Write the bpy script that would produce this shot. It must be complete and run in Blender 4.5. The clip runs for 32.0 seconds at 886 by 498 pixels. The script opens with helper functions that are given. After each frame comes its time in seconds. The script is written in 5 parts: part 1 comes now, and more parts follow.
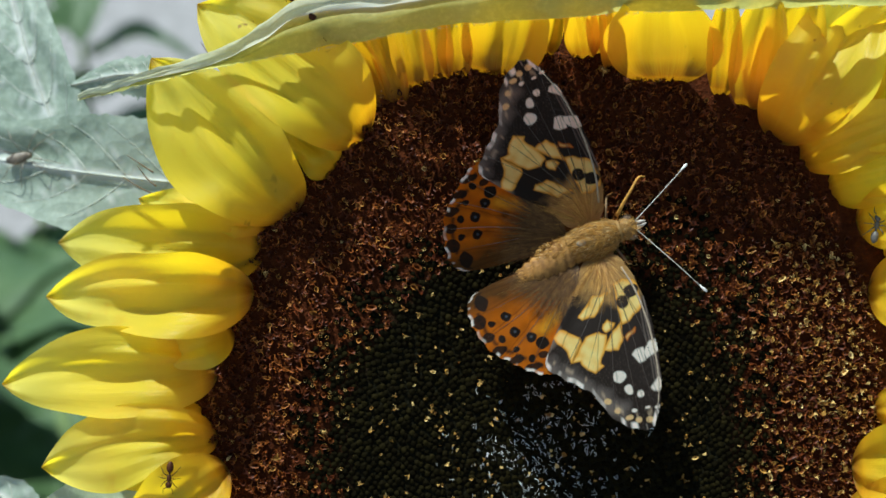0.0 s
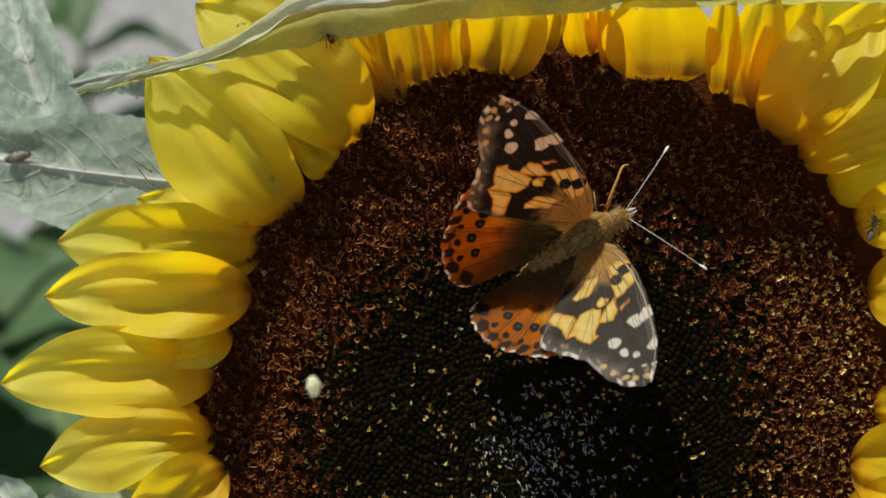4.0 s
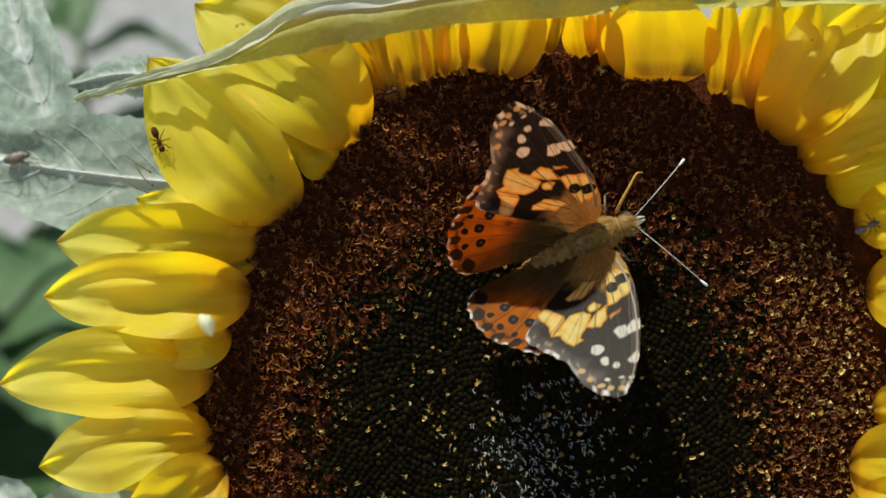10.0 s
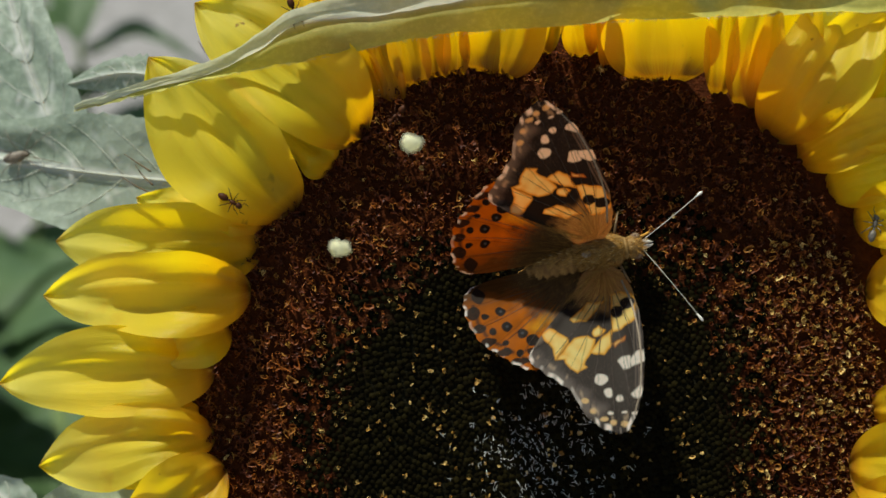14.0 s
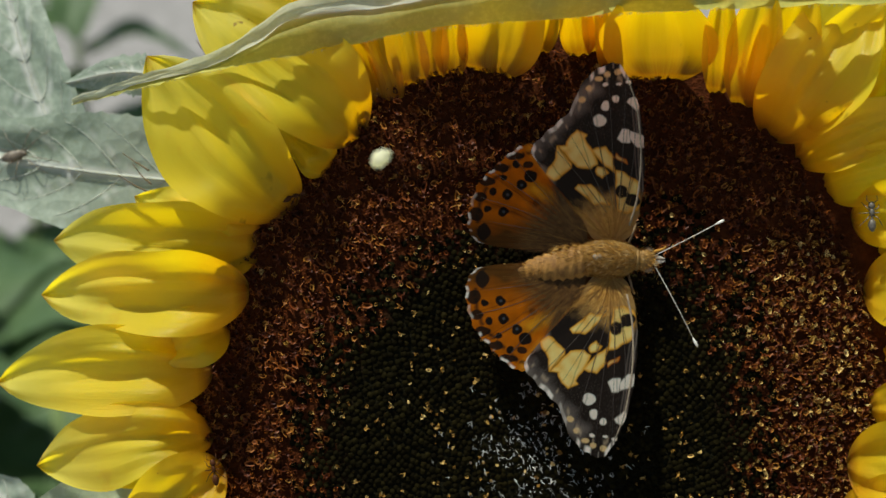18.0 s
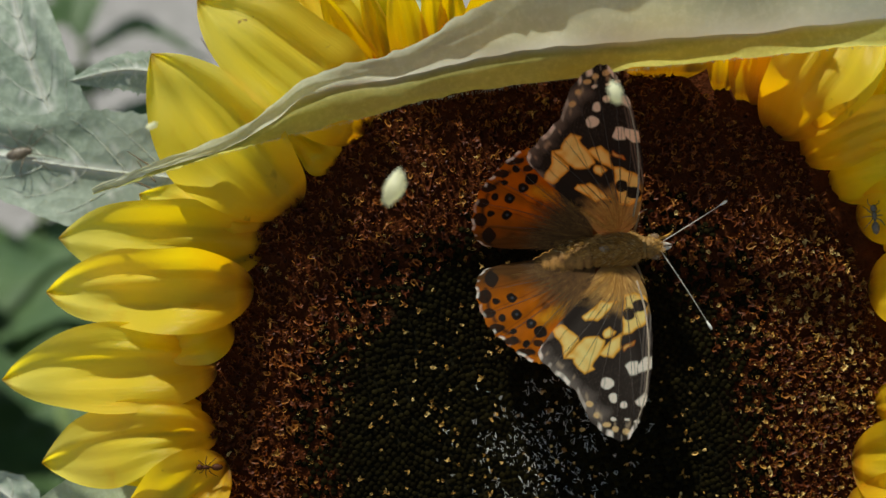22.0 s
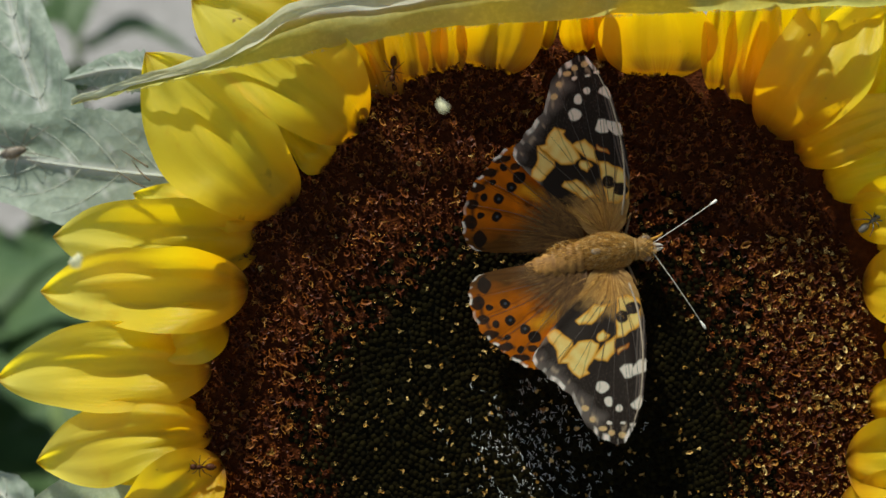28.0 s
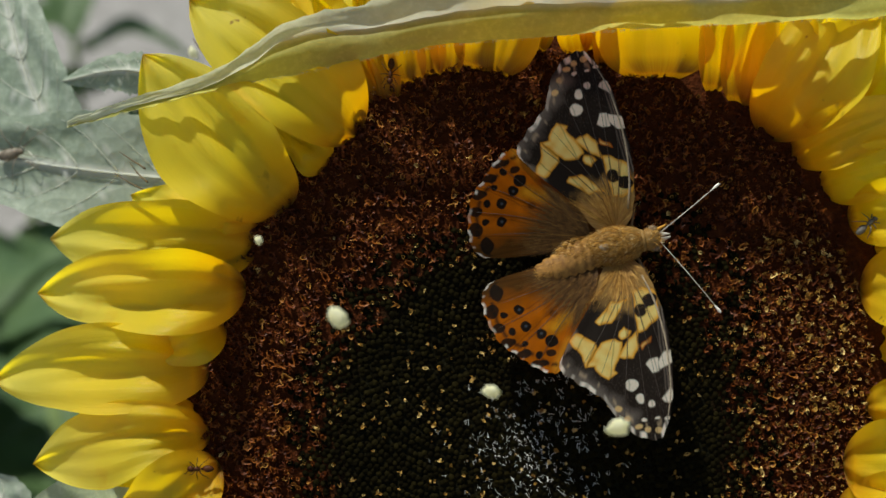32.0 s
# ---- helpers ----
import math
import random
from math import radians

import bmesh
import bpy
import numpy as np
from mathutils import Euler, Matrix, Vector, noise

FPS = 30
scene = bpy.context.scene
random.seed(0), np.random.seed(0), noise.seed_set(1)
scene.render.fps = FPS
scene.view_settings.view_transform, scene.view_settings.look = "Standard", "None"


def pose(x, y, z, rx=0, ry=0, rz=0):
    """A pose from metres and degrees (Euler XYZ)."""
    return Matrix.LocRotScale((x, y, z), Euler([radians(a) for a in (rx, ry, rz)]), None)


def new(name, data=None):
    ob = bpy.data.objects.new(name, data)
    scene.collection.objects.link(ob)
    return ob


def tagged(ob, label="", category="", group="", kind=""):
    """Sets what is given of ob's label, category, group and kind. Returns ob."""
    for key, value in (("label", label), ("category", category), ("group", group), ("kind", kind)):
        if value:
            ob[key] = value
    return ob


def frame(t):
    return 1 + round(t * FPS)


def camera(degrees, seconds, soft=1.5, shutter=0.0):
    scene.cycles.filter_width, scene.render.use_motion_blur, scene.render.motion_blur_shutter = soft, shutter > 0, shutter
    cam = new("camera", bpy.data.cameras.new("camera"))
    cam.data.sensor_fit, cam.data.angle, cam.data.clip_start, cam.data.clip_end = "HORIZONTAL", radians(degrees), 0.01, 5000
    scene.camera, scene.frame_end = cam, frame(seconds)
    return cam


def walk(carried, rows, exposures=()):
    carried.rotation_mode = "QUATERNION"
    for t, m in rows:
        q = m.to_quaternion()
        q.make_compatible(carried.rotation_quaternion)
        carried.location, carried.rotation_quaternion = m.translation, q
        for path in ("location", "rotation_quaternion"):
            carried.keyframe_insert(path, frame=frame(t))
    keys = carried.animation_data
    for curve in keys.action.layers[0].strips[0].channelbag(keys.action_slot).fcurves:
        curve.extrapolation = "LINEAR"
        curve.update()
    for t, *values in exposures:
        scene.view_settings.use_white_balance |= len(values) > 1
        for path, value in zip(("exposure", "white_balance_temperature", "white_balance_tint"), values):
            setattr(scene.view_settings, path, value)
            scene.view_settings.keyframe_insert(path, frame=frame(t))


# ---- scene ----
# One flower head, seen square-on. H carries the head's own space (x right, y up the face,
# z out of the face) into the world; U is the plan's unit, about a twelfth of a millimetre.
EYE = 0.2
U = EYE * math.tan(radians(18.0)) / 784
H = Matrix.Translation((0, 0, 1.5)) @ pose(0, 0, 0, 70, 0, 0)


def F(u, v, z=0.0):
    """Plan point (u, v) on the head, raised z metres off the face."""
    k = (EYE - z) / EYE
    return Vector(((u - 784) * U * k, (441 - v) * U * k, z))


def eye_pose(du, dv):
    return H @ Matrix.Translation((0, 0, EYE)) @ Matrix.Rotation(dv * 0.000414, 4, "X") @ Matrix.Rotation(du * 0.000414, 4, "Y")


# seconds, turn of the camera to the left and up, in plan units
SWAY = [
    (0, 3.1, 3.4), (0.5, 1.5, 4.4), (1, -6.1, 2.9), (1.5, -4.3, 2.9), (2, 0, 2.9), (2.5, 0, 3.1),
    (3, 1.5, 4.4), (3.5, 0, 3.1), (5.5, 1.5, 1.6), (6, -2.9, 1.6), (6.5, -4.3, 1.4), (7, -2.7, 1.4),
    (7.5, -3.2, 1.6), (8, -3.2, 2.9), (8.5, -2.9, 2.9), (9, -1.8, 2.9), (9.5, -1.7, 3.1), (10, -1.4, 3.1),
    (10.5, -0.1, 1.6), (11, -1.5, 1.9), (11.5, -2.9, 3.1), (12, -1.7, 1.6), (12.5, -2.9, 3.1), (13, -3.1, 3.1),
    (13.5, -2.7, 2.7), (14, -1.4, 1.6), (14.5, -3.1, 2.7), (16.5, -6.1, -1.2), (17, -3.1, -1.5), (17.5, -3.4, -1.5),
    (18, -4.6, 0), (18.5, -3.1, 0), (19, 0, -1.5), (19.5, -1.5, -0.1), (20, -4.6, 0), (20.5, -4.6, -0.2),
    (21, 0, 0), (21.5, 1.5, 0), (22, 3.2, -4.4), (22.5, 7.3, -4.4), (23, -3.2, -3), (23.5, -2.9, -4.9),
    (24, 5.8, -6), (24.5, -4.9, -4.4), (25, -7.7, -1.5), (25.5, 4.8, -6), (27.5, 3.4, -6.3), (28, -6.3, -6.1),
    (28.5, -4.5, -4.6), (29, 3.3, -7.6), (29.5, -4.6, -6.1), (30, -10.7, -3.2), (30.5, 4.3, -4.8), (31, 1.2, -6.3),
    (31.5, -18.6, -3.8), (32, -10.5, -3.1),
]
EXPOSURE = [
    (0, 0.50, 5600, 0), (1, 0.44, 5690, 0), (2, 0.15, 6365, 3), (3, 0.10, 6365, 3), (5.5, 0.14, 6410, 3), (6, 0.34, 6050, 1),
    (7, 0.59, 5690, 0), (8, 0.65, 5600, 0), (9, 0.65, 5600, 0), (10, 0.33, 6140, 2), (11, 0.14, 6410, 3), (12, 0.09, 6455, 3),
    (13, 0.14, 6410, 3), (14, 0.09, 6410, 3), (17, 0.03, 6500, 3), (18, 0.09, 6410, 3), (19, 0.09, 6410, 3), (20, 0.03, 6500, 3),
    (25.5, -0.02, 6500, 3), (27.5, 0.03, 6500, 3), (28.5, 0.22, 6230, 2), (29, 0.28, 6140, 2), (30, 0.15, 6320, 2), (31, 0.02, 6500, 3),
    (32, 0.03, 6500, 3),
]
cam = camera(36.0, 32.0, soft=1.6)
cam.data.dof.use_dof = True
cam.data.dof.focus_distance = 0.197
cam.data.dof.aperture_fstop = 22.0
walk(cam, [(t, eye_pose(du, dv)) for t, du, dv in SWAY], EXPOSURE)

# ---- light ----
SUN_LOCAL = Vector((-0.29, 0.865, 0.335)).normalized()
SUN_DIR = (H.to_3x3() @ SUN_LOCAL).normalized()
sky_world = bpy.data.worlds.new("daylight")
scene.world = sky_world
sky_world.use_nodes = True
wn = sky_world.node_tree.nodes
sky_tex = wn.new("ShaderNodeTexSky")
sky_tex.sky_type = "NISHITA"
sky_tex.sun_disc = False
sky_tex.sun_elevation = math.asin(SUN_DIR.z)
sky_tex.sun_rotation = math.atan2(SUN_DIR.x, SUN_DIR.y)
sky_world.node_tree.links.new(sky_tex.outputs[0], wn["Background"].inputs[0])
wn["Background"].inputs[1].default_value = 0.075
sun_data = bpy.data.lights.new("sun", "SUN")
sun_data.energy = 5.0
sun_data.angle = radians(1.5)
sun_data.color = (1.0, 0.95, 0.86)
sun = new("sun", sun_data)
sun.matrix_world = Matrix.Translation((0, -3, 6)) @ SUN_DIR.to_track_quat("Z", "Y").to_matrix().to_4x4()


# ---- materials ----
class Mat:
    """A node material under construction."""

    def __init__(self, name, rough=0.6, metal=0.0, spec=0.5):
        self.m = bpy.data.materials.new(name)
        self.m.use_nodes = True
        self.n, self.l = self.m.node_tree.nodes, self.m.node_tree.links
        self.p = self.n["Principled BSDF"]
        self.out = self.n["Material Output"]
        self.p.inputs["Roughness"].default_value = rough
        self.p.inputs["Metallic"].default_value = metal
        self.p.inputs["Specular IOR Level"].default_value = spec

    def node(self, kind, **kw):
        nd = self.n.new(kind)
        for k, v in kw.items():
            nd.inputs[k].default_value = v
        return nd

    def coords(self, out="Object"):
        return self.n.new("ShaderNodeTexCoord").outputs[out]

    def noise(self, scale, detail=4.0, rough=0.6, vec=None, stretch=None):
        nd = self.node("ShaderNodeTexNoise", Scale=scale, Detail=detail, Roughness=rough)
        vec = vec or self.coords()
        if stretch:
            mp = self.n.new("ShaderNodeMapping")
            mp.inputs["Scale"].default_value = stretch
            self.l.new(vec, mp.inputs[0])
            vec = mp.outputs[0]
        self.l.new(vec, nd.inputs["Vector"])
        return nd.outputs["Fac"]

    def ramp(self, fac, *stops):
        nd = self.n.new("ShaderNodeValToRGB")
        el = nd.color_ramp.elements
        while len(el) < len(stops):
            el.new(0.5)
        for e, (p, c) in zip(el, stops):
            e.position, e.color = p, (*c, 1)
        self.l.new(fac, nd.inputs[0])
        return nd.outputs[0]

    def mix(self, fac, a, b, blend="MIX"):
        nd = self.n.new("ShaderNodeMix")
        nd.data_type, nd.blend_type = "RGBA", blend
        for sock, val in ((nd.inputs[0], fac), (nd.inputs[6], a), (nd.inputs[7], b)):
            if hasattr(val, "is_output"):
                self.l.new(val, sock)
            elif isinstance(val, (int, float)):
                sock.default_value = val
            else:
                sock.default_value = (*val, 1)
        return nd.outputs[2]

    def random(self):
        return self.n.new("ShaderNodeObjectInfo").outputs["Random"]

    def island(self):
        return self.n.new("ShaderNodeNewGeometry").outputs["Random Per Island"]

    def attr(self, name):
        nd = self.n.new("ShaderNodeAttribute")
        nd.attribute_name = name
        return nd.outputs

    def base(self, col):
        if hasattr(col, "is_output"):
            self.l.new(col, self.p.inputs["Base Color"])
        else:
            self.p.inputs["Base Color"].default_value = (*col, 1)
        return self

    def bump(self, fac, strength=0.3, dist=0.0005):
        nd = self.node("ShaderNodeBump", Strength=strength, Distance=dist)
        self.l.new(fac, nd.inputs["Height"])
        self.l.new(nd.outputs[0], self.p.inputs["Normal"])
        return self

    def thin(self, col, share):
        """Lets a share of the light through, as thin leaves and petals do."""
        tr = self.n.new("ShaderNodeBsdfTranslucent")
        if hasattr(col, "is_output"):
            self.l.new(col, tr.inputs[0])
        else:
            tr.inputs[0].default_value = (*col, 1)
        mx = self.n.new("ShaderNodeMixShader")
        mx.inputs[0].default_value = share
        self.l.new(self.p.outputs[0], mx.inputs[1])
        self.l.new(tr.outputs[0], mx.inputs[2])
        self.l.new(mx.outputs[0], self.out.inputs[0])
        return self


def petal_material():
    m = Mat("petal_skin", rough=0.38, spec=0.42)
    uv = m.coords("UV")
    sep = m.n.new("ShaderNodeSeparateXYZ")
    m.l.new(uv, sep.inputs[0])
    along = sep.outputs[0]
    # first stops: floret dust and the shade at the disc rim, both painted brown
    # outer stops are paler: glare on the petal ends, put into the colour
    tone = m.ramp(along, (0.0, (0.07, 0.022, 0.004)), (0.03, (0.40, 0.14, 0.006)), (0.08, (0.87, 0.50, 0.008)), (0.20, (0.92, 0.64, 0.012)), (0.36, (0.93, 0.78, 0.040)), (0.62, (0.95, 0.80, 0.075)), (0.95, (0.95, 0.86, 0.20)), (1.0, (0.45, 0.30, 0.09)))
    streak = m.noise(7.0, 3, 0.6, uv, (1.2, 16, 1))
    tone = m.mix(m.ramp(streak, (0.35, (0, 0, 0)), (0.75, (0.3, 0.3, 0.3))), tone, (0.94, 0.80, 0.085))
    blot = m.noise(180, 3, 0.6)
    tone = m.mix(m.ramp(blot, (0.62, (0, 0, 0)), (0.8, (0.35, 0.35, 0.35))), tone, (0.80, 0.42, 0.01))
    fleck = m.noise(420, 2, 0.5)
    tone = m.mix(m.ramp(fleck, (0.76, (0, 0, 0)), (0.80, (0.7, 0.7, 0.7))), tone, (0.28, 0.10, 0.02))
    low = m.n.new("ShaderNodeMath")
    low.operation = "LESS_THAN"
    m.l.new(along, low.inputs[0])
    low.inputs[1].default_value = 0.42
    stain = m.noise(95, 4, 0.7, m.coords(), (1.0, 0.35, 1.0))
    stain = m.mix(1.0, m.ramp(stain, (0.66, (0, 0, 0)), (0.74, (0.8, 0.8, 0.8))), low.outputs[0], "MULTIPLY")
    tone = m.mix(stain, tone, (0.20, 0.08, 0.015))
    m.base(tone)
    ridge = m.noise(5.0, 2, 0.5, uv, (0.6, 22, 1))
    m.bump(ridge, 0.32, 0.0008)
    glow = m.mix(1.0, tone, (1.0, 0.88, 0.07), "MULTIPLY")
    return m.thin(glow, 0.66).m


def leaf_material(name, green, pale, share=0.3, rough=0.55, veinless=False):
    m = Mat(name, rough=rough, spec=0.35)
    big = m.noise(45, 4, 0.6)
    col = m.mix(m.ramp(big, (0.3, (0, 0, 0)), (0.72, (1, 1, 1))), green, pale)
    fine = m.noise(900, 3, 0.7)
    col = m.mix(m.ramp(fine, (0.45, (0, 0, 0)), (0.9, (0.45, 0.45, 0.45))), col, tuple(min(1, c * 1.6 + 0.05) for c in pale))
    if not veinless:
        vein = m.attr("vein")[2]
        col = m.mix(vein, col, (0.66, 0.66, 0.62))
    m.base(col)
    vor = m.node("ShaderNodeTexVoronoi", Scale=380.0)
    m.l.new(m.coords(), vor.inputs["Vector"])
    m.bump(vor.outputs["Distance"], 0.45, 0.0006)
    return m.thin(col, share).m


def plain_noise_material(name, dark, light, scale, rough=0.6, bump=0.3, dist=0.0004, spec=0.4, share=0.0):
    m = Mat(name, rough=rough, spec=spec)
    nz = m.noise(scale, 4, 0.65)
    col = m.ramp(nz, (0.3, dark), (0.7, light))
    m.base(col)
    m.bump(m.noise(scale * 3.1, 3, 0.6), bump, dist)
    return (m.thin(col, share) if share else m).m


def island_material(name, stops, rough=0.55, spec=0.4, by_object=False, share=0.0):
    m = Mat(name, rough=rough, spec=spec)
    rnd = m.random() if by_object else m.island()
    col = m.ramp(rnd, *stops)
    col = m.mix(m.ramp(m.noise(1500, 2, 0.5), (0.4, (0, 0, 0)), (0.8, (0.6, 0.6, 0.6))), col, tuple(c * 0.35 for c in stops[0][1]))
    m.base(col)
    return (m.thin(col, share) if share else m).m


def disc_material():
    """Rusty bed under the open florets, green-black under the buds."""
    m = Mat("disc_bed", rough=0.9, spec=0.08)
    rust = m.ramp(m.noise(500, 4, 0.65), (0.3, (0.034, 0.0085, 0.0018)), (0.7, (0.075, 0.019, 0.004)))
    m.base(m.mix(m.attr("ring")[2], (0.008, 0.007, 0.0024), rust))
    m.bump(m.noise(1500, 3, 0.6), 0.8, 0.001)
    return m.m


def floret_material(name, deep, rim, by_object=False):
    """Dark tubes whose rims and tips carry pollen; deep and rim: ramps over the pieces."""
    m = Mat(name, rough=0.5, spec=0.25)
    rnd = m.random() if by_object else m.island()
    col = m.mix(m.attr("tip")[2], m.ramp(rnd, *deep), m.ramp(rnd, *rim))
    col = m.mix(m.ramp(m.noise(1700, 2, 0.5), (0.4, (0, 0, 0)), (0.8, (0.55, 0.55, 0.55))), col, tuple(c * 0.6 for c in deep[0][1]))
    m.base(col)
    return m.thin(col, 0.25).m


PETAL = petal_material()
LEAF = leaf_material("leaf_skin", (0.20, 0.26, 0.185), (0.37, 0.42, 0.345), 0.28)
LEAF_TOP = leaf_material("leaf_blade", (0.46, 0.45, 0.10), (0.56, 0.54, 0.17), 0.70, 0.6)
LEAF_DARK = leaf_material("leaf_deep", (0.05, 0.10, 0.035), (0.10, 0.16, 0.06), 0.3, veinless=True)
# far half of the hanging leaf: paler copy, sunlight put into its colour
LEAF_SUNLIT = leaf_material("leaf_sunlit", (0.54, 0.56, 0.38), (0.66, 0.67, 0.50), 0.62, 0.65)
STEM = plain_noise_material("stem_skin", (0.10, 0.16, 0.04), (0.20, 0.26, 0.09), 300, 0.6)
DISC = disc_material()
BRACT = leaf_material("bract_skin", (0.25, 0.33, 0.16), (0.42, 0.46, 0.34), 0.3, veinless=True)
RUST = [(0.0, (0.030, 0.0066, 0.0013)), (0.6, (0.070, 0.0150, 0.002)), (1.0, (0.13, 0.029, 0.004))]
RIM = [(0.0, (0.09, 0.017, 0.003)), (0.5, (0.23, 0.052, 0.006)), (0.86, (0.40, 0.125, 0.014)), (1.0, (0.62, 0.30, 0.05))]
FLORET = floret_material("floret_rust", RUST, RIM)
FLORET_PIECE = floret_material("floret_rust_piece", RUST, RIM, by_object=True)
BUDSTOPS = [(0.0, (0.004, 0.0031, 0.0010)), (0.6, (0.0075, 0.0060, 0.0018)), (1.0, (0.014, 0.011, 0.003))]
BUD = island_material("floret_bud", BUDSTOPS, 0.8, 0.02)
GOLD = island_material("floret_gold", [(0.0, (0.20, 0.09, 0.012)), (0.6, (0.46, 0.25, 0.045)), (1.0, (0.80, 0.58, 0.22))], 0.5, 0.2)
CHAFF = island_material("floret_chaff", [(0.0, (0.36, 0.36, 0.33)), (0.6, (0.66, 0.66, 0.62)), (1.0, (0.92, 0.92, 0.88))], 0.35, 0.6)
SOIL = plain_noise_material("field_soil", (0.16, 0.15, 0.14), (0.30, 0.285, 0.275), 6, 0.95, 0.6, 0.02)
FUR_DARK = plain_noise_material("fur_brown", (0.16, 0.085, 0.020), (0.30, 0.175, 0.045), 900, 0.7)
FUR_PALE = island_material("fur_tawny", [(0.0, (0.09, 0.034, 0.004)), (0.45, (0.40, 0.185, 0.026)), (0.88, (0.74, 0.42, 0.09)), (1.0, (0.76, 0.62, 0.36))], 0.6, 0.2)
FUR_GOLD = island_material("fur_golden", [(0.0, (0.05, 0.020, 0.004)), (0.7, (0.11, 0.050, 0.010)), (1.0, (0.30, 0.155, 0.032))], 0.5, 0.2)
FUR_AMBER = island_material("fur_amber", [(0.0, (0.13, 0.050, 0.006)), (0.5, (0.44, 0.205, 0.026)), (1.0, (0.76, 0.43, 0.10))], 0.55, 0.2)
ABDOMEN = plain_noise_material("abdomen_skin", (0.14, 0.058, 0.009), (0.36, 0.18, 0.035), 900, 0.7)
WING_VEIN = plain_noise_material("wing_vein", (0.02, 0.012, 0.008), (0.05, 0.03, 0.018), 3000, 0.45)
COSTA = plain_noise_material("wing_costa", (0.18, 0.13, 0.08), (0.36, 0.28, 0.19), 3000, 0.45)
BRISTLE = plain_noise_material("leaf_bristle", (0.50, 0.52, 0.36), (0.66, 0.67, 0.52), 3000, 0.6, share=0.3)
VEIN = plain_noise_material("leaf_vein", (0.40, 0.42, 0.34), (0.58, 0.59, 0.52), 700, 0.6, 0.2, 0.0002, 0.3)
CHITIN = plain_noise_material("ant_shell", (0.030, 0.010, 0.003), (0.09, 0.03, 0.010), 2500, 0.5, 0.2, 0.0001, 0.12)
BUGSHELL = plain_noise_material("bug_shell", (0.05, 0.042, 0.03), (0.16, 0.14, 0.11), 2500, 0.5, 0.2, 0.0001, 0.6)
SPIDERSKIN = plain_noise_material("spider_skin", (0.10, 0.08, 0.06), (0.27, 0.22, 0.16), 1500, 0.5, 0.3, 0.0001)
LEG_SKIN = plain_noise_material("leg_skin", (0.10, 0.06, 0.025), (0.24, 0.16, 0.08), 3000, 0.5)
ANTENNA = plain_noise_material("antenna_skin", (0.35, 0.30, 0.24), (0.65, 0.60, 0.52), 3000, 0.5)
WHITE_TIP = plain_noise_material("antenna_club", (0.75, 0.72, 0.62), (0.9, 0.88, 0.8), 3000, 0.5)
EYE_SKIN = plain_noise_material("eye_skin", (0.12, 0.08, 0.05), (0.25, 0.18, 0.12), 4000, 0.2)
TWIG = plain_noise_material("twig_bark", (0.06, 0.04, 0.02), (0.16, 0.11, 0.05), 2000, 0.8)


def wing_material(name, gloss):
    m = Mat(name, rough=0.46, spec=0.35)
    col = m.attr("pigment")[0]
    m.l.new(m.ramp(col, (0.0, (gloss,) * 3), (0.2, (gloss * 0.5,) * 3), (0.5, (gloss * 0.2,) * 3)), m.p.inputs["Specular IOR Level"])
    scales = m.noise(5200, 2, 0.7)
    col = m.mix(m.ramp(scales, (0.35, (0.0, 0.0, 0.0)), (0.75, (0.28, 0.28, 0.28))), col, (0.30, 0.24, 0.17), "SOFT_LIGHT")
    m.base(col)
    m.bump(scales, 0.4, 0.00012)
    m.p.inputs["Specular Tint"].default_value = (1.0, 0.90, 0.80, 1)
    through_col = m.mix(1.0, col, (1.0, 0.45, 0.16), "MULTIPLY")
    return m.thin(through_col, 0.59).m


WING_FORE = wing_material("forewing_scales", 0.26)
WING_HIND = wing_material("hindwing_scales", 0.12)


# ---- mesh helpers ----
def mesh_of(name, verts, faces, mat, smooth=True):
    me = bpy.data.meshes.new(name)
    me.from_pydata([tuple(v) for v in verts], [], [tuple(f) for f in faces])
    me.materials.append(mat)
    if smooth:
        me.polygons.foreach_set("use_smooth", [True] * len(me.polygons))
    me.update()
    return me


def part(name, data, parent, m=None, label="", kind=""):
    ob = new(name, data)
    ob.parent = parent
    if m is not None:
        ob.matrix_basis = m
    return tagged(ob, label=label, kind=kind)


def thing(name, m, label, category, group="", data=None):
    ob = new(name, data)
    ob.matrix_basis = m
    return tagged(ob, label, category, group)


def grid_mesh(name, rows, mat, uv=True, power=1.0, span=1.0):
    """A sheet from rows of points, all of one length."""
    n, k = len(rows), len(rows[0])
    verts = [p for r in rows for p in r]
    faces = [(i * k + j, i * k + j + 1, (i + 1) * k + j + 1, (i + 1) * k + j) for i in range(n - 1) for j in range(k - 1)]
    me = mesh_of(name, verts, faces, mat)
    if uv:
        lay = me.uv_layers.new(name="UVMap")
        for lp in me.loops:
            i, j = divmod(lp.vertex_index, k)
            lay.data[lp.index].uv = ((i / (n - 1)) ** power * span, j / (k - 1))
    return me


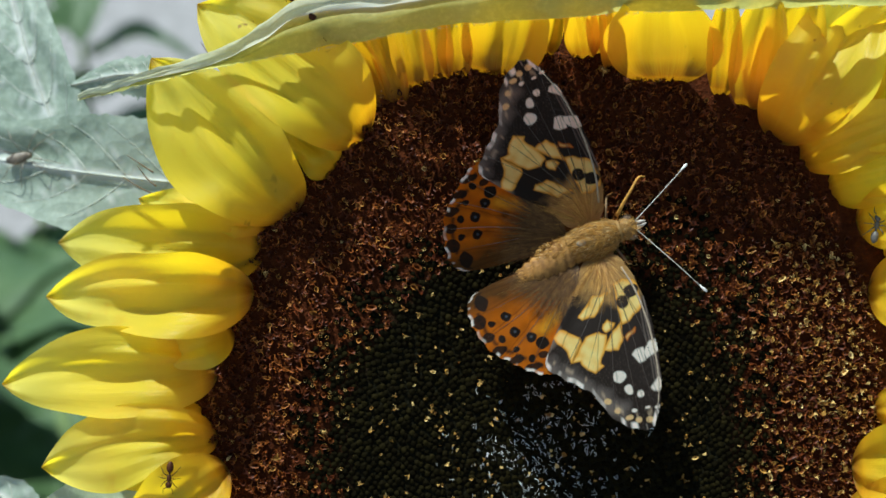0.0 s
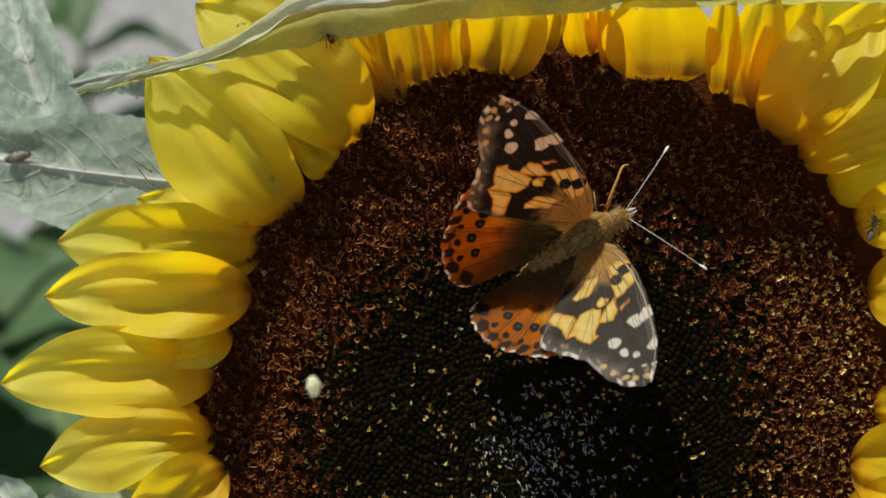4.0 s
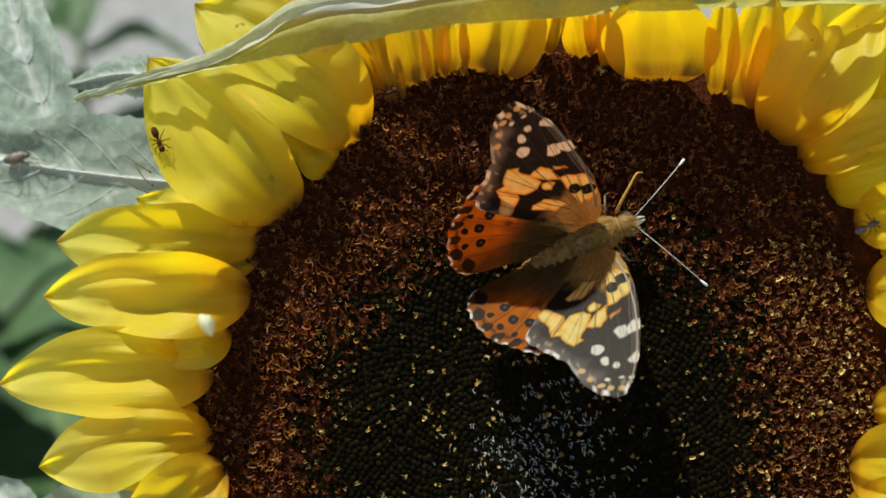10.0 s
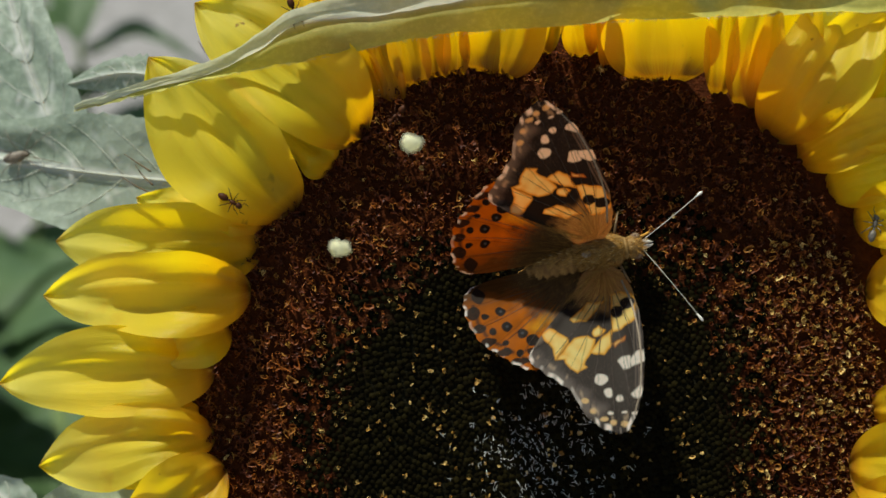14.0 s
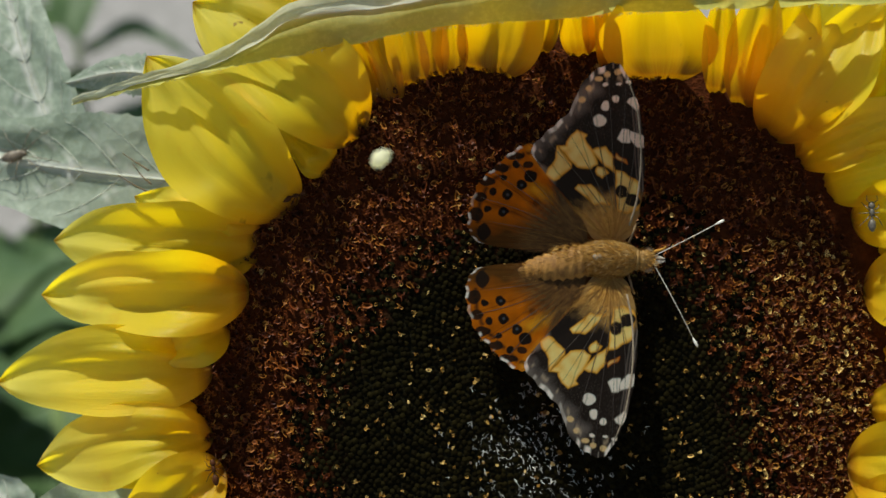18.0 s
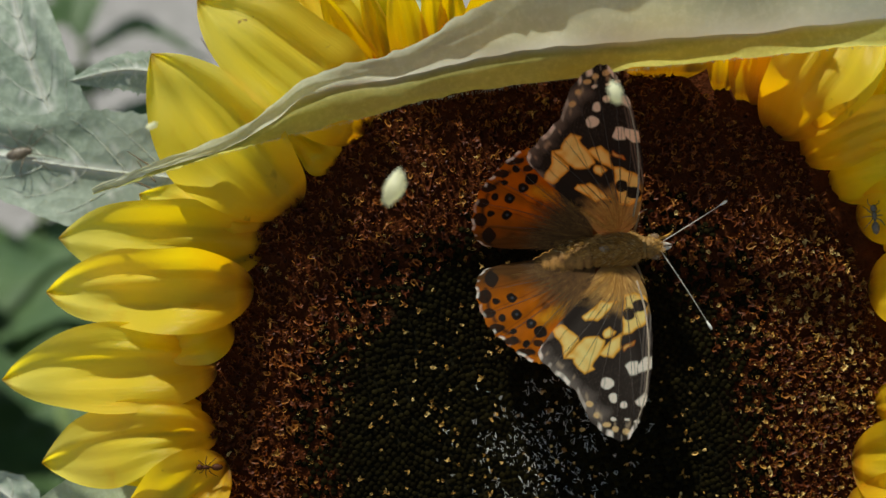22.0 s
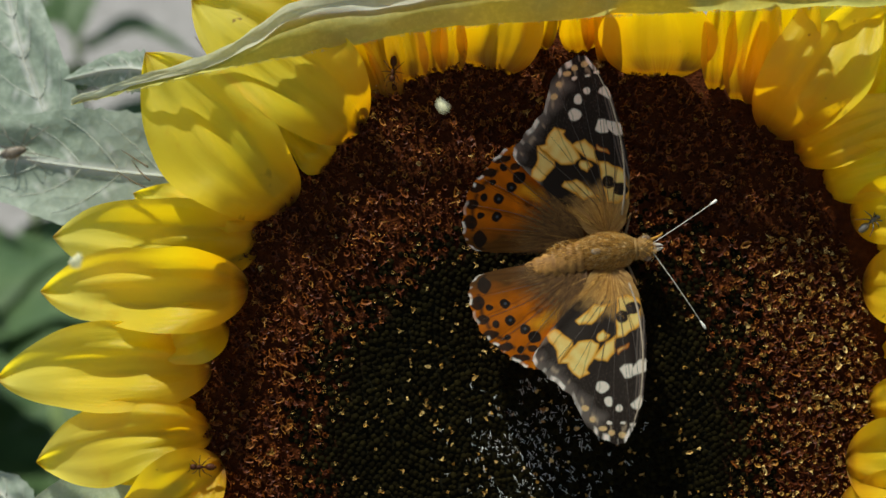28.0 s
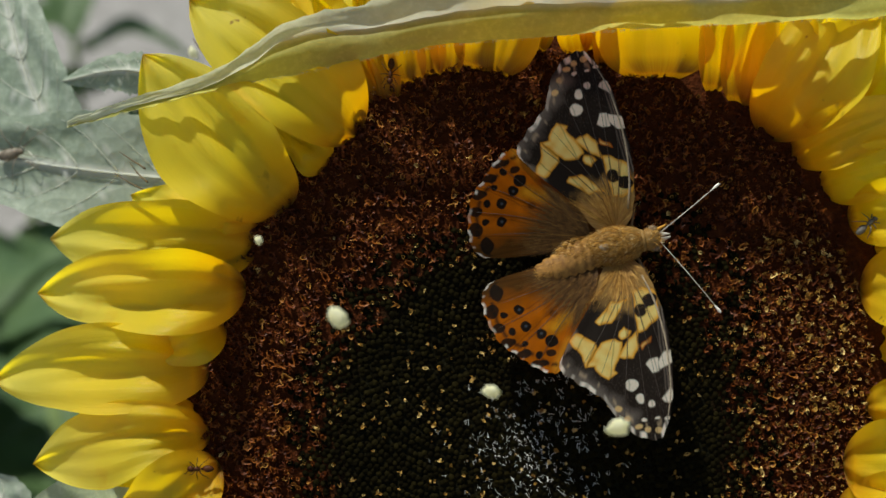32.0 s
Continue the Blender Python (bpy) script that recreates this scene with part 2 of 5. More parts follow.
def tube(name, pts, radii, mat, sides=8):
    """A closed, tapered tube along points."""
    pts = [Vector(p) for p in pts]
    verts, faces = [], []
    for i, p in enumerate(pts):
        d = (pts[min(i + 1, len(pts) - 1)] - pts[max(i - 1, 0)]).normalized()
        a = d.orthogonal().normalized() if i == 0 else (a - d * a.dot(d)).normalized()
        b = d.cross(a)
        r = radii[i] if hasattr(radii, "__len__") else radii
        for k in range(sides):
            w = 2 * math.pi * k / sides
            verts.append(p + (a * math.cos(w) + b * math.sin(w)) * r)
    for i in range(len(pts) - 1):
        for k in range(sides):
            k2 = (k + 1) % sides
            faces.append((i * sides + k, i * sides + k2, (i + 1) * sides + k2, (i + 1) * sides + k))
    faces.append(tuple(range(sides))[::-1])
    faces.append(tuple((len(pts) - 1) * sides + k for k in range(sides)))
    return mesh_of(name, verts, faces, mat)


def spine(points, n):
    """Catmull-Rom through points, n samples."""
    pts = [Vector(p) for p in points]
    ext = [pts[0] * 2 - pts[1], *pts, pts[-1] * 2 - pts[-2]]
    out = []
    for i in range(n):
        x = i / (n - 1) * (len(pts) - 1)
        k = min(int(x), len(pts) - 2)
        f = x - k
        a, b, c, d = ext[k:k + 4]
        out.append(0.5 * (2 * b + (c - a) * f + (2 * a - 5 * b + 4 * c - d) * f * f + (3 * b - a - 3 * c + d) * f ** 3))
    return out


def blob(name, center, radii, mat, nu=14, nv=9, lump=0.0, taper=0.0, seed=0):
    """A rounded body, tapered along x."""
    c = Vector(center)
    verts, faces = [], []
    for i in range(nv + 1):
        th = math.pi * i / nv
        for j in range(nu):
            ph = 2 * math.pi * j / nu
            d = Vector((-math.cos(th), math.sin(th) * math.cos(ph), math.sin(th) * math.sin(ph)))
            k = 1 + lump * noise.noise(d * 2.3 + Vector((seed, 0, 0)))
            w = 1 + taper * d.x
            verts.append(c + Vector((d.x * radii[0] * k, d.y * radii[1] * k * w, d.z * radii[2] * k * w)))
    for i in range(nv):
        for j in range(nu):
            j2 = (j + 1) % nu
            faces.append((i * nu + j, i * nu + j2, (i + 1) * nu + j2, (i + 1) * nu + j))
    return mesh_of(name, verts, faces, mat)


# ---- ground and distance ----
def ground_sheet():
    n = 48
    ring = [0, 0.6, 1.2, 2, 3, 4.5, 7, 12, 25, 60, 150, 400, 1200, 3000]
    verts, faces = [Vector((0, 0, 0))], []
    for r in ring[1:]:
        for k in range(n):
            a = 2 * math.pi * k / n
            p = Vector((r * math.cos(a), r * math.sin(a), 0))
            p.z = 0.03 * noise.noise(p * 1.7) if r < 20 else 0.0
            verts.append(p)
    for k in range(n):
        faces.append((0, 1 + k, 1 + (k + 1) % n))
    for i in range(len(ring) - 2):
        for k in range(n):
            a, b = 1 + i * n, 1 + (i + 1) * n
            faces.append((a + k, b + k, b + (k + 1) % n, a + (k + 1) % n))
    ob = new("ground", mesh_of("ground", verts, faces, SOIL))
    tagged(ob, "pale grey-brown bare soil between the sunflower plants", "ground", kind="structure")


ground_sheet()

SURF = []   # plan points of the petals, for what walks on them


def leaf_grid(mid, half_a, half_b, n, k, droop=0.0, serr=0.0, wave=0.0, seed=0, veins=0, up=Vector((0, 0, 1))):
    """Rows of points of a leaf blade: a midrib, and the two half-widths along it."""
    ctr = spine(mid, n)
    rows, marks = [], []
    rnd = random.Random(seed)
    for i, c in enumerate(ctr):
        s = i / (n - 1)
        d = (ctr[min(i + 1, n - 1)] - ctr[max(i - 1, 0)]).normalized()
        side = d.cross(up).normalized()
        nor = side.cross(d)
        row, mk = [], []
        for j in range(k):
            q = 2 * j / (k - 1) - 1
            w = (half_a if q < 0 else half_b)(s)
            tooth = 1 + (serr * rnd.uniform(-0.4, 1) * (i % 2) if abs(q) > 0.999 else 0)
            h = droop * q * q * w + wave * noise.noise(Vector((s * 4 + seed, q * 2, seed)))
            row.append(c + side * (q * w * tooth) + nor * h)
            v = max(0, 1 - abs(q) * k * 0.5)
            if veins:
                ph = (s * veins - abs(q) * 1.3) % 1.0
                v = max(v, max(0.0, 1 - abs(ph - 0.5) * 16) * (1 - abs(q)) * 1.2)
                row[-1] += nor * (0.0005 * v)
            mk.append(min(1, v))
        rows.append(row)
        marks.append(mk)
    return rows, marks


def leaf_mesh(name, rows, marks, mat):
    me = grid_mesh(name, rows, mat)
    at = me.attributes.new("vein", "FLOAT", "POINT")
    at.data.foreach_set("value", [v for r in marks for v in r])
    return me


# ---- the sunflower ----
BASE = Vector((0.03, 0.30, 0.0))
flower = thing("sunflower", Matrix.Translation(BASE), "ripe sunflower with brown disc and yellow petals on a green stalk", "flower")
ON = Matrix.Translation(-BASE) @ H      # head space into the plant's space

CU, CV, RR = 950.0, 692.0, 606.0        # the disc: centre and radius, in plan units


def dome(u, v):
    """Height of the disc's bed over the face."""
    r2 = ((u - CU) ** 2 + (v - CV) ** 2) / RR ** 2
    return 0.0025 * (1 - r2) - 0.0012 * max(0.0, 1 - r2 * 6)


def disc_bed():
    rows = []
    for i in range(25):
        r = RR * (i / 24) * 1.13
        rows.append([F(CU + r * math.cos(a), CV - r * math.sin(a), dome(CU + r * math.cos(a), CV - r * math.sin(a))) for a in [2 * math.pi * k / 72 for k in range(73)]])
    me = grid_mesh("disc", rows, DISC)
    at = me.attributes.new("ring", "FLOAT", "POINT")
    val = []
    for i in range(25):
        for k in range(73):
            r, a = RR * (i / 24) * 1.13, 2 * math.pi * k / 72
            val.append(max(0.0, min(1.0, (math.hypot(CU + r * math.cos(a) - 950, CV - r * math.sin(a) - 790) - 330) / 60)))
    at.data.foreach_set("value", val)
    part("disc", me, flower, ON, "dark brown floret disc")
    rows = []
    for r, z in ((1.11, -0.0015), (1.10, -0.006), (1.0, -0.014), (0.75, -0.022), (0.35, -0.028), (0.1, -0.032)):
        rows.append([F(CU, CV) + Vector((RR * U * r * math.cos(a), RR * U * r * math.sin(a), z)) for a in [2 * math.pi * k / 48 for k in range(49)]])
    part("receptacle", grid_mesh("receptacle", rows, BRACT), flower, ON, "pale green back of the flower head")
    p = [ON @ (F(CU, CV) + Vector((0, 0, -0.028))), ON @ (F(CU, CV) + Vector((0, 0.006, -0.075))),
         Vector((0.012, -0.09, 1.38)), Vector((0.01, -0.03, 1.1)), Vector((0.005, -0.01, 0.6)), Vector((0, 0, 0.0))]
    part("stalk", tube("stalk", spine(p, 28), [0.011 + 0.006 * i / 27 for i in range(28)], STEM, 12), flower, None, "thick green stalk")


disc_bed()


def petal(inner, tip, width, z=(0.002, 0.006, -0.004), bend=0.0, cup=0.25, twist=0.0, seed=0, peak=0.34, fold=0.0, crest=0.34, blunt=1.9, label=""):
    """One ray floret: inner and tip in plan units, width in plan units; z: heights at the rim, the shoulder and the tip."""
    rnd = random.Random(seed)
    n, k = 34, 19
    a, b = Vector(inner), Vector(tip)
    d = (b - a).normalized()
    nrm = Vector((-d.y, d.x))
    rows, marks = [], []
    for i in range(n):
        s = (i / (n - 1)) ** 1.6
        c = a.lerp(b, s) + nrm * (bend * math.sin(math.pi * s))
        if s < peak:
            w = math.sqrt(max(0.0, 1 - (1 - s / peak) ** 2)) * 0.98 + 0.02
        else:
            q = (s - peak) / (1 - peak)
            w = (1 - q ** blunt) ** 0.85
        w = max(0.012, w) * width / 2
        if crest >= 1:
            zz = z[0] + (z[1] - z[0]) * (0.8 * s + 0.2 * math.sin(0.5 * math.pi * s))
        elif s < crest:
            zz = z[0] + (z[1] - z[0]) * math.sin(0.5 * math.pi * s / crest) ** 1.1
        else:
            q = (s - crest) / (1 - crest)
            zz = z[1] + (z[2] - z[1]) * q * q * (1.6 - 0.6 * q)
        row = []
        for j in range(k):
            q = 2 * j / (k - 1) - 1
            e = q * w * (1 + 0.05 * noise.noise(Vector((s * 5, q, seed * 1.7))) + (0.30 if seed < 15 else 0.16) * noise.noise(Vector((s * 2.6, 1.5 if q > 0 else -1.5, seed * 2.3))))
            h = cup * (q * q - 0.35) * w * U * min(1, s * 5) + twist * q * w * U
            h += 0.00045 * math.sin(q * 6.5 + seed) * math.sin(math.pi * s) + (0.0009 if crest == 1.0 else 0.0020) * noise.noise(Vector((s * 2.6 + seed, q * 1.7, 2.0)))
            # creases along the blade
            for g in (-0.36, 0.05, 0.42):
                h -= 0.0008 * math.exp(-((q - g - 0.10 * math.sin(seed * 1.3 + 3 * s)) / 0.11) ** 2) * math.sin(math.pi * min(1.0, s * 1.1)) * (w / 75)
            if fold:
                h += fold * max(0.0, abs(q) - 0.55) * w * U * (1 if q > 0 else 0)
            zt = zz + h - 0.0012 * max(0.0, 1 - s * 12)
            uu, vv = c.x + nrm.x * e, c.y + nrm.y * e
            row.append(F(uu, vv, zt))
            SURF.append((uu, vv, zt))
        rows.append(row)
    span = 0.32 if crest == 1.0 else 0.72 if crest in (0.35, 0.9) else 1.0
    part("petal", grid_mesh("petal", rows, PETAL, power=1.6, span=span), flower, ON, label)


def ring_of_petals():
    P = petal
    # under layer, behind the named ones
    rnd = random.Random(4)
    for i in range(30):
        a = 2 * math.pi * (i + rnd.uniform(-0.2, 0.2)) / 30
        ca, sa = math.cos(a), -math.sin(a)
        r1 = RR * rnd.uniform(1.0, 1.03) * (1.22 if sa < -0.6 else 1.0)
        r2 = RR * (rnd.uniform(1.40, 1.5) if ca > -0.3 else rnd.uniform(1.28, 1.36))
        P((CU + r1 * ca, CV + r1 * sa), (CU + r2 * ca, CV + r2 * sa), rnd.uniform(95, 125), (-0.012, -0.009, -0.014) if sa < -0.6 else (-0.004, -0.001, -0.008), rnd.uniform(-8, 8), 0.2, seed=100 + i)
    # low on the near side, out of the way of the eye, the ring closes
    for i in range(17):
        a = math.radians(198 + i * 8.4)
        ca, sa = math.cos(a), -math.sin(a)
        if CV + RR * sa > 960:
            P((CU + 0.985 * RR * ca, CV + 0.985 * RR * sa), (CU + rnd.uniform(1.4, 1.52) * RR * ca, CV + rnd.uniform(1.4, 1.52) * RR * sa), rnd.uniform(110, 140), (0.002, 0.004, -0.006), 0, 0.25, seed=160 + i)
    # the flank, from below upwards
    P((412, 905), (215, 1020), 120, (0.0015, 0.0055, -0.0070), 10, 0.3, seed=1)
    P((398, 822), (150, 985), 150, (0.0025, 0.0075, -0.0090), -22, 0.35, 0.1, seed=2, peak=0.4)
    P((365, 722), (150, 735), 90, (-0.0005, 0.0025, -0.0070), 0, 0.2, seed=3)
    P((382, 768), (70, 824), 146, (0.0015, 0.0065, -0.0060), 12, 0.3, seed=4, peak=0.45, blunt=2.6)
    P((382, 650), (0, 677), 160, (0.0015, 0.0055, -0.0070), 14, 0.25, seed=5, peak=0.42, blunt=2.9)
    P((408, 574), (250, 640), 110, (0.0015, 0.0055, 0.0000), 6, 0.3, seed=6, blunt=2.6)
    P((446, 514), (78, 522), 166, (0.0035, 0.0085, -0.0060), 8, 0.3, 0.05, seed=7, peak=0.36, blunt=2.9)
    P((470, 436), (100, 426), 152, (0.0005, 0.0045, -0.0070), -6, 0.25, seed=8, peak=0.45, blunt=2.6)
    P((520, 374), (264, 100), 205, (0.0015, 0.0080, 0.0066), -12, 0.25, seed=9, peak=0.45)
    P((470, 398), (305, 352), 80, (0.0005, 0.0035, -0.0060), 0, 0.25, seed=10)
    P((590, 300), (480, 215), 74, (0.0010, 0.0040, 0.0020), 4, 0.12, 0, seed=11, peak=0.2)
    P((644, 240), (346, 4), 206, (0.0015, 0.0086, 0.0050), 10, 0.25, seed=12, peak=0.42, blunt=2.3)
    P((650, 150), (452, -62), 150, (-0.0025, 0.0010, -0.0040), 4, 0.3, seed=13, peak=0.5)
    P((690, 110), (530, -70), 150, (-0.0035, 0.0000, -0.0050), 0, 0.3, seed=14, peak=0.5)
    # over the top
    P((676, 196), (560, -10), 74, (0.0, 0.0071, 0.0066), 4, 0.3, peak=0.25, crest=1.0, seed=15)
    P((707, 190), (632, -40), 54, (0.0, 0.0071, 0.0066), 2, 0.35, peak=0.25, crest=1.0, seed=16)
    P((738, 160), (693, -45), 76, (0.0, 0.0103, 0.0099), 0, 0.3, peak=0.32, crest=1.0, seed=17)
    P((778, 146), (753, -45), 56, (0.0, 0.0102, 0.0097), 0, 0.35, 0.1, peak=0.32, crest=1.0, seed=18)
    P((808, 140), (790, -45), 62, (0.0, 0.0110, 0.0105), 0, 0.3, peak=0.32, crest=1.0, seed=19)
    P((874, 139), (912, -45), 158, (0.0, 0.0121, 0.0114), 0, 0.35, peak=0.42, crest=1.0, seed=20)
    P((956, 98), (984, -45), 62, (0.0, 0.0114, 0.0110), 0, 0.3, peak=0.32, crest=1.0, seed=22)
    P((1034, 104), (1012, -45), 66, (0.0, 0.0132, 0.0128), 0, 0.3, peak=0.32, crest=1.0, seed=23)
    P((1056, 98), (1058, -45), 48, (0.0, 0.0128, 0.0123), 0, 0.3, peak=0.32, crest=1.0, seed=24)
    P((1078, 126), (1064, -45), 44, (0.0, 0.0136, 0.0132), 6, 0.3, peak=0.32, crest=1.0, seed=25)
    P((1172, 149), (1168, -45), 204, (0.0, 0.0143, 0.0138), 0, 0.3, peak=0.36, crest=1.0, seed=26)
    P((1272, 172), (1290, -45), 62, (0.0, 0.0140, 0.0136), 0, 0.3, peak=0.32, crest=1.0, seed=27)
    P((1322, 195), (1362, -45), 104, (0.0, 0.0148, 0.0143), 0, 0.35, 0.15, peak=0.34, crest=1.0, seed=28)
    P((1352, 205), (1440, -45), 130, (-0.0010, 0.0141, 0.0136), 0, 0.3, peak=0.32, crest=1.0, seed=30)
    P((1405, 205), (1640, -40), 150, (0.0, 0.0100, 0.0080), 0, 0.3, crest=0.9, seed=41)
    P((1450, 260), (1700, 90), 130, (0.0, 0.0080, 0.0060), 0, 0.3, crest=0.9, seed=42)
    P((1362, 244), (1560, -50), 178, (0.0, 0.0105, 0.0060), 10, 0.3, crest=0.35, seed=31, peak=0.42, fold=0.5)
    P((1412, 282), (1680, 175), 112, (0.0, 0.0105, 0.0060), -4, 0.35, crest=0.35, seed=32, fold=-0.6)
    # the far flank, downwards
    P((1462, 335), (1690, 260), 104, (0.0000, 0.0090, -0.0040), 0, 0.3, crest=0.5, seed=33)
    P((1512, 392), (1740, 350), 128, (0.0020, 0.0110, -0.0030), 0, 0.3, crest=0.5, seed=34)
    P((1545, 452), (1760, 430), 90, (-0.0020, 0.0070, -0.0050), 0, 0.3, crest=0.5, seed=35)
    P((1533, 512), (1770, 520), 150, (0.0020, 0.0110, -0.0030), 0, 0.3, crest=0.5, seed=36)
    P((1556, 610), (1780, 620), 90, (-0.0020, 0.0070, -0.0050), 0, 0.3, crest=0.5, seed=37)
    P((1542, 722), (1780, 700), 100, (0.0010, 0.0100, -0.0030), 0, 0.3, crest=0.5, seed=38)
    P((1504, 822), (1760, 826), 165, (0.0030, 0.0120, -0.0030), 0, 0.3, crest=0.5, seed=39)
    P((1490, 905), (1740, 950), 150, (0.0020, 0.0110, -0.0030), 0, 0.3, crest=0.5, seed=40)


ring_of_petals()


def bracts():
    """Pale pointed bracts behind the ray florets."""
    rnd = random.Random(8)
    for i in range(26):
        a = 2 * math.pi * (i + rnd.uniform(-0.25, 0.25)) / 26
        ca, sa = math.cos(a), -math.sin(a)
        r2 = RR * rnd.uniform(1.18, 1.3)
        mid = [F(CU + RR * 0.98 * ca, CV + RR * 0.98 * sa, -0.008), F(CU + RR * 1.1 * ca, CV + RR * 1.1 * sa, -0.009), F(CU + r2 * ca, CV + r2 * sa, -0.014)]
        w = rnd.uniform(0.005, 0.008)
        prof = lambda s, w=w: w * (1 - s) ** 0.8 * (0.6 + 0.8 * math.sin(math.pi * s)) + 0.0002
        rows, mk = leaf_grid(mid, prof, prof, 10, 5, 0.2, seed=i)
        part("bract", leaf_mesh("bract", rows, mk, BRACT), flower, ON)
    mid = [F(330, 900, -0.012), F(200, 868, -0.012), F(60, 895, -0.016)]
    prof = lambda s: 0.0035 * math.sin(math.pi * min(1, s * 0.9 + 0.1)) + 0.0003
    rows, mk = leaf_grid(mid, prof, prof, 16, 7, 0.2, 0.1, seed=31)
    part("bract", leaf_mesh("bract", rows, mk, BRACT), flower, ON, "pale grey-green bract")


bracts()


def head_leaf(name, mid, wa, wb, droop, serr, wave, seed, veins, mat, label, n=44, k=17, prof=None):
    prof = prof or (lambda s: (math.sin(math.pi * (0.06 + 0.94 * s) ** 0.8)) ** 0.75 + 0.01)
    rows, mk = leaf_grid(mid, lambda s: wa * prof(s), lambda s: wb * prof(s), n, k, droop, serr, wave, seed, veins)
    lf = part(name, leaf_mesh(name, rows, mk, mat), flower, ON, label)
    if veins:
        up = Vector((0, 0, 0.00006))
        c = k // 2
        part("midrib", tube("midrib", [r[c] + up for r in rows], [0.00032 * (1 - 0.85 * i / (n - 1)) for i in range(n)], VEIN, 6), lf)
        for i in range(3, n - 8, max(5, n // 7)):
            for side in (1, -1):
                pts = []
                for j in range(0, c):
                    x = min(n - 1.001, i + j * 0.95 + 0.06 * j * j)
                    ii = int(x)
                    pts.append(rows[ii][c + side * j].lerp(rows[ii + 1][c + side * j], x - ii) + up)
                part("vein", tube("vein", pts, [0.00013 * (1 - 0.8 * q / max(1, len(pts) - 1)) for q in range(len(pts))], VEIN, 5), lf)
    return lf


# leaves of the same stalk behind the head, in the shade of it
head_leaf("leaf", [F(420, 330, -0.030), F(230, 312, -0.030), F(60, 290, -0.032), F(-180, 250, -0.036)], 0.0105, 0.0100, 0.12, 0.05, 0.0012, 41, 5, LEAF, "large grey-green hairy leaf with pale veins")
head_leaf("leaf", [F(170, 340, -0.034), F(80, 190, -0.036), F(25, 20, -0.040), F(-10, -160, -0.046)], 0.009, 0.0068, 0.15, 0.05, 0.0015, 43, 5, LEAF, "grey-green leaf with a pale midrib, curling upwards")
head_leaf("leaf", [F(330, 150, -0.028), F(230, 128, -0.028), F(120, 148, -0.030)], 0.0036, 0.0030, -0.15, 0.25, 0.0004, 45, 4, LEAF, "small serrated grey-green leaf", 40, 9)
head_leaf("leaf", [F(60, 930, -0.03), F(10, 880, -0.03), F(-60, 850, -0.03)], 0.004, 0.004, 0.1, 0.1, 0.0008, 46, 4, LEAF, "pale green leaf edge", 20, 9)


def petiole(points, r=0.0025):
    part("petiole", tube("petiole", spine(points, 14), r, STEM, 8), flower, ON)


petiole([F(CU, CV) + Vector((0, 0, -0.06)), F(700, 420, -0.06), F(420, 330, -0.031)])
petiole([F(CU, CV) + Vector((0, 0, -0.065)), F(600, 480, -0.065), F(200, 330, -0.035)])
petiole([F(CU, CV) + Vector((0, 0, -0.055)), F(620, 300, -0.05), F(330, 150, -0.028)], 0.0015)
petiole([F(CU, CV) + Vector((0, 0, -0.055)), F(500, 800, -0.06), F(60, 930, -0.031)], 0.0015)


def lower_leaves():
    """The broad leaves down the stalk."""
    for i, (z, turn, size) in enumerate(((1.18, 200, 0.20), (1.0, 75, 0.23), (0.82, 310, 0.25), (0.62, 150, 0.24), (0.45, 20, 0.22))):
        c, s = math.cos(radians(turn)), math.sin(radians(turn))
        o = Vector((0.008, -0.02, z))
        at = lambda r, h: o + Vector((c * r, s * r, h))
        part("petiole", tube("petiole", spine([o, at(0.05, 0.03), at(0.1, 0.04)], 8), 0.004, STEM, 8), flower)
        prof = lambda t: size * 0.36 * (math.sin(math.pi * (0.05 + 0.95 * t) ** 0.6)) ** 0.8 + 0.001
        rows, mk = leaf_grid([at(0.1, 0.04), at(0.1 + size * 0.5, 0.03), at(0.1 + size, -0.07)], prof, prof, 30, 13, 0.15, 0.08, 0.01, 60 + i, 5)
        part("leaf", leaf_mesh("leaf", rows, mk, LEAF), flower)


lower_leaves()

# ---- the neighbour whose leaf hangs before the head ----
NB = Vector((0.22, 0.10, 0.0))
neighbour = thing("sunflower_plant", Matrix.Translation(NB), "green sunflower stalk with a narrow leaf hanging over the bloom", "plant")
part("stalk", tube("stalk", spine([Vector((0, 0, 0)), Vector((0, -0.02, 0.8)), Vector((-0.01, -0.05, 1.45)), Vector((-0.01, -0.08, 1.75))], 24), [0.012 - 0.006 * i / 23 for i in range(24)], STEM, 10), neighbour)
ONN = Matrix.Translation(-NB) @ H


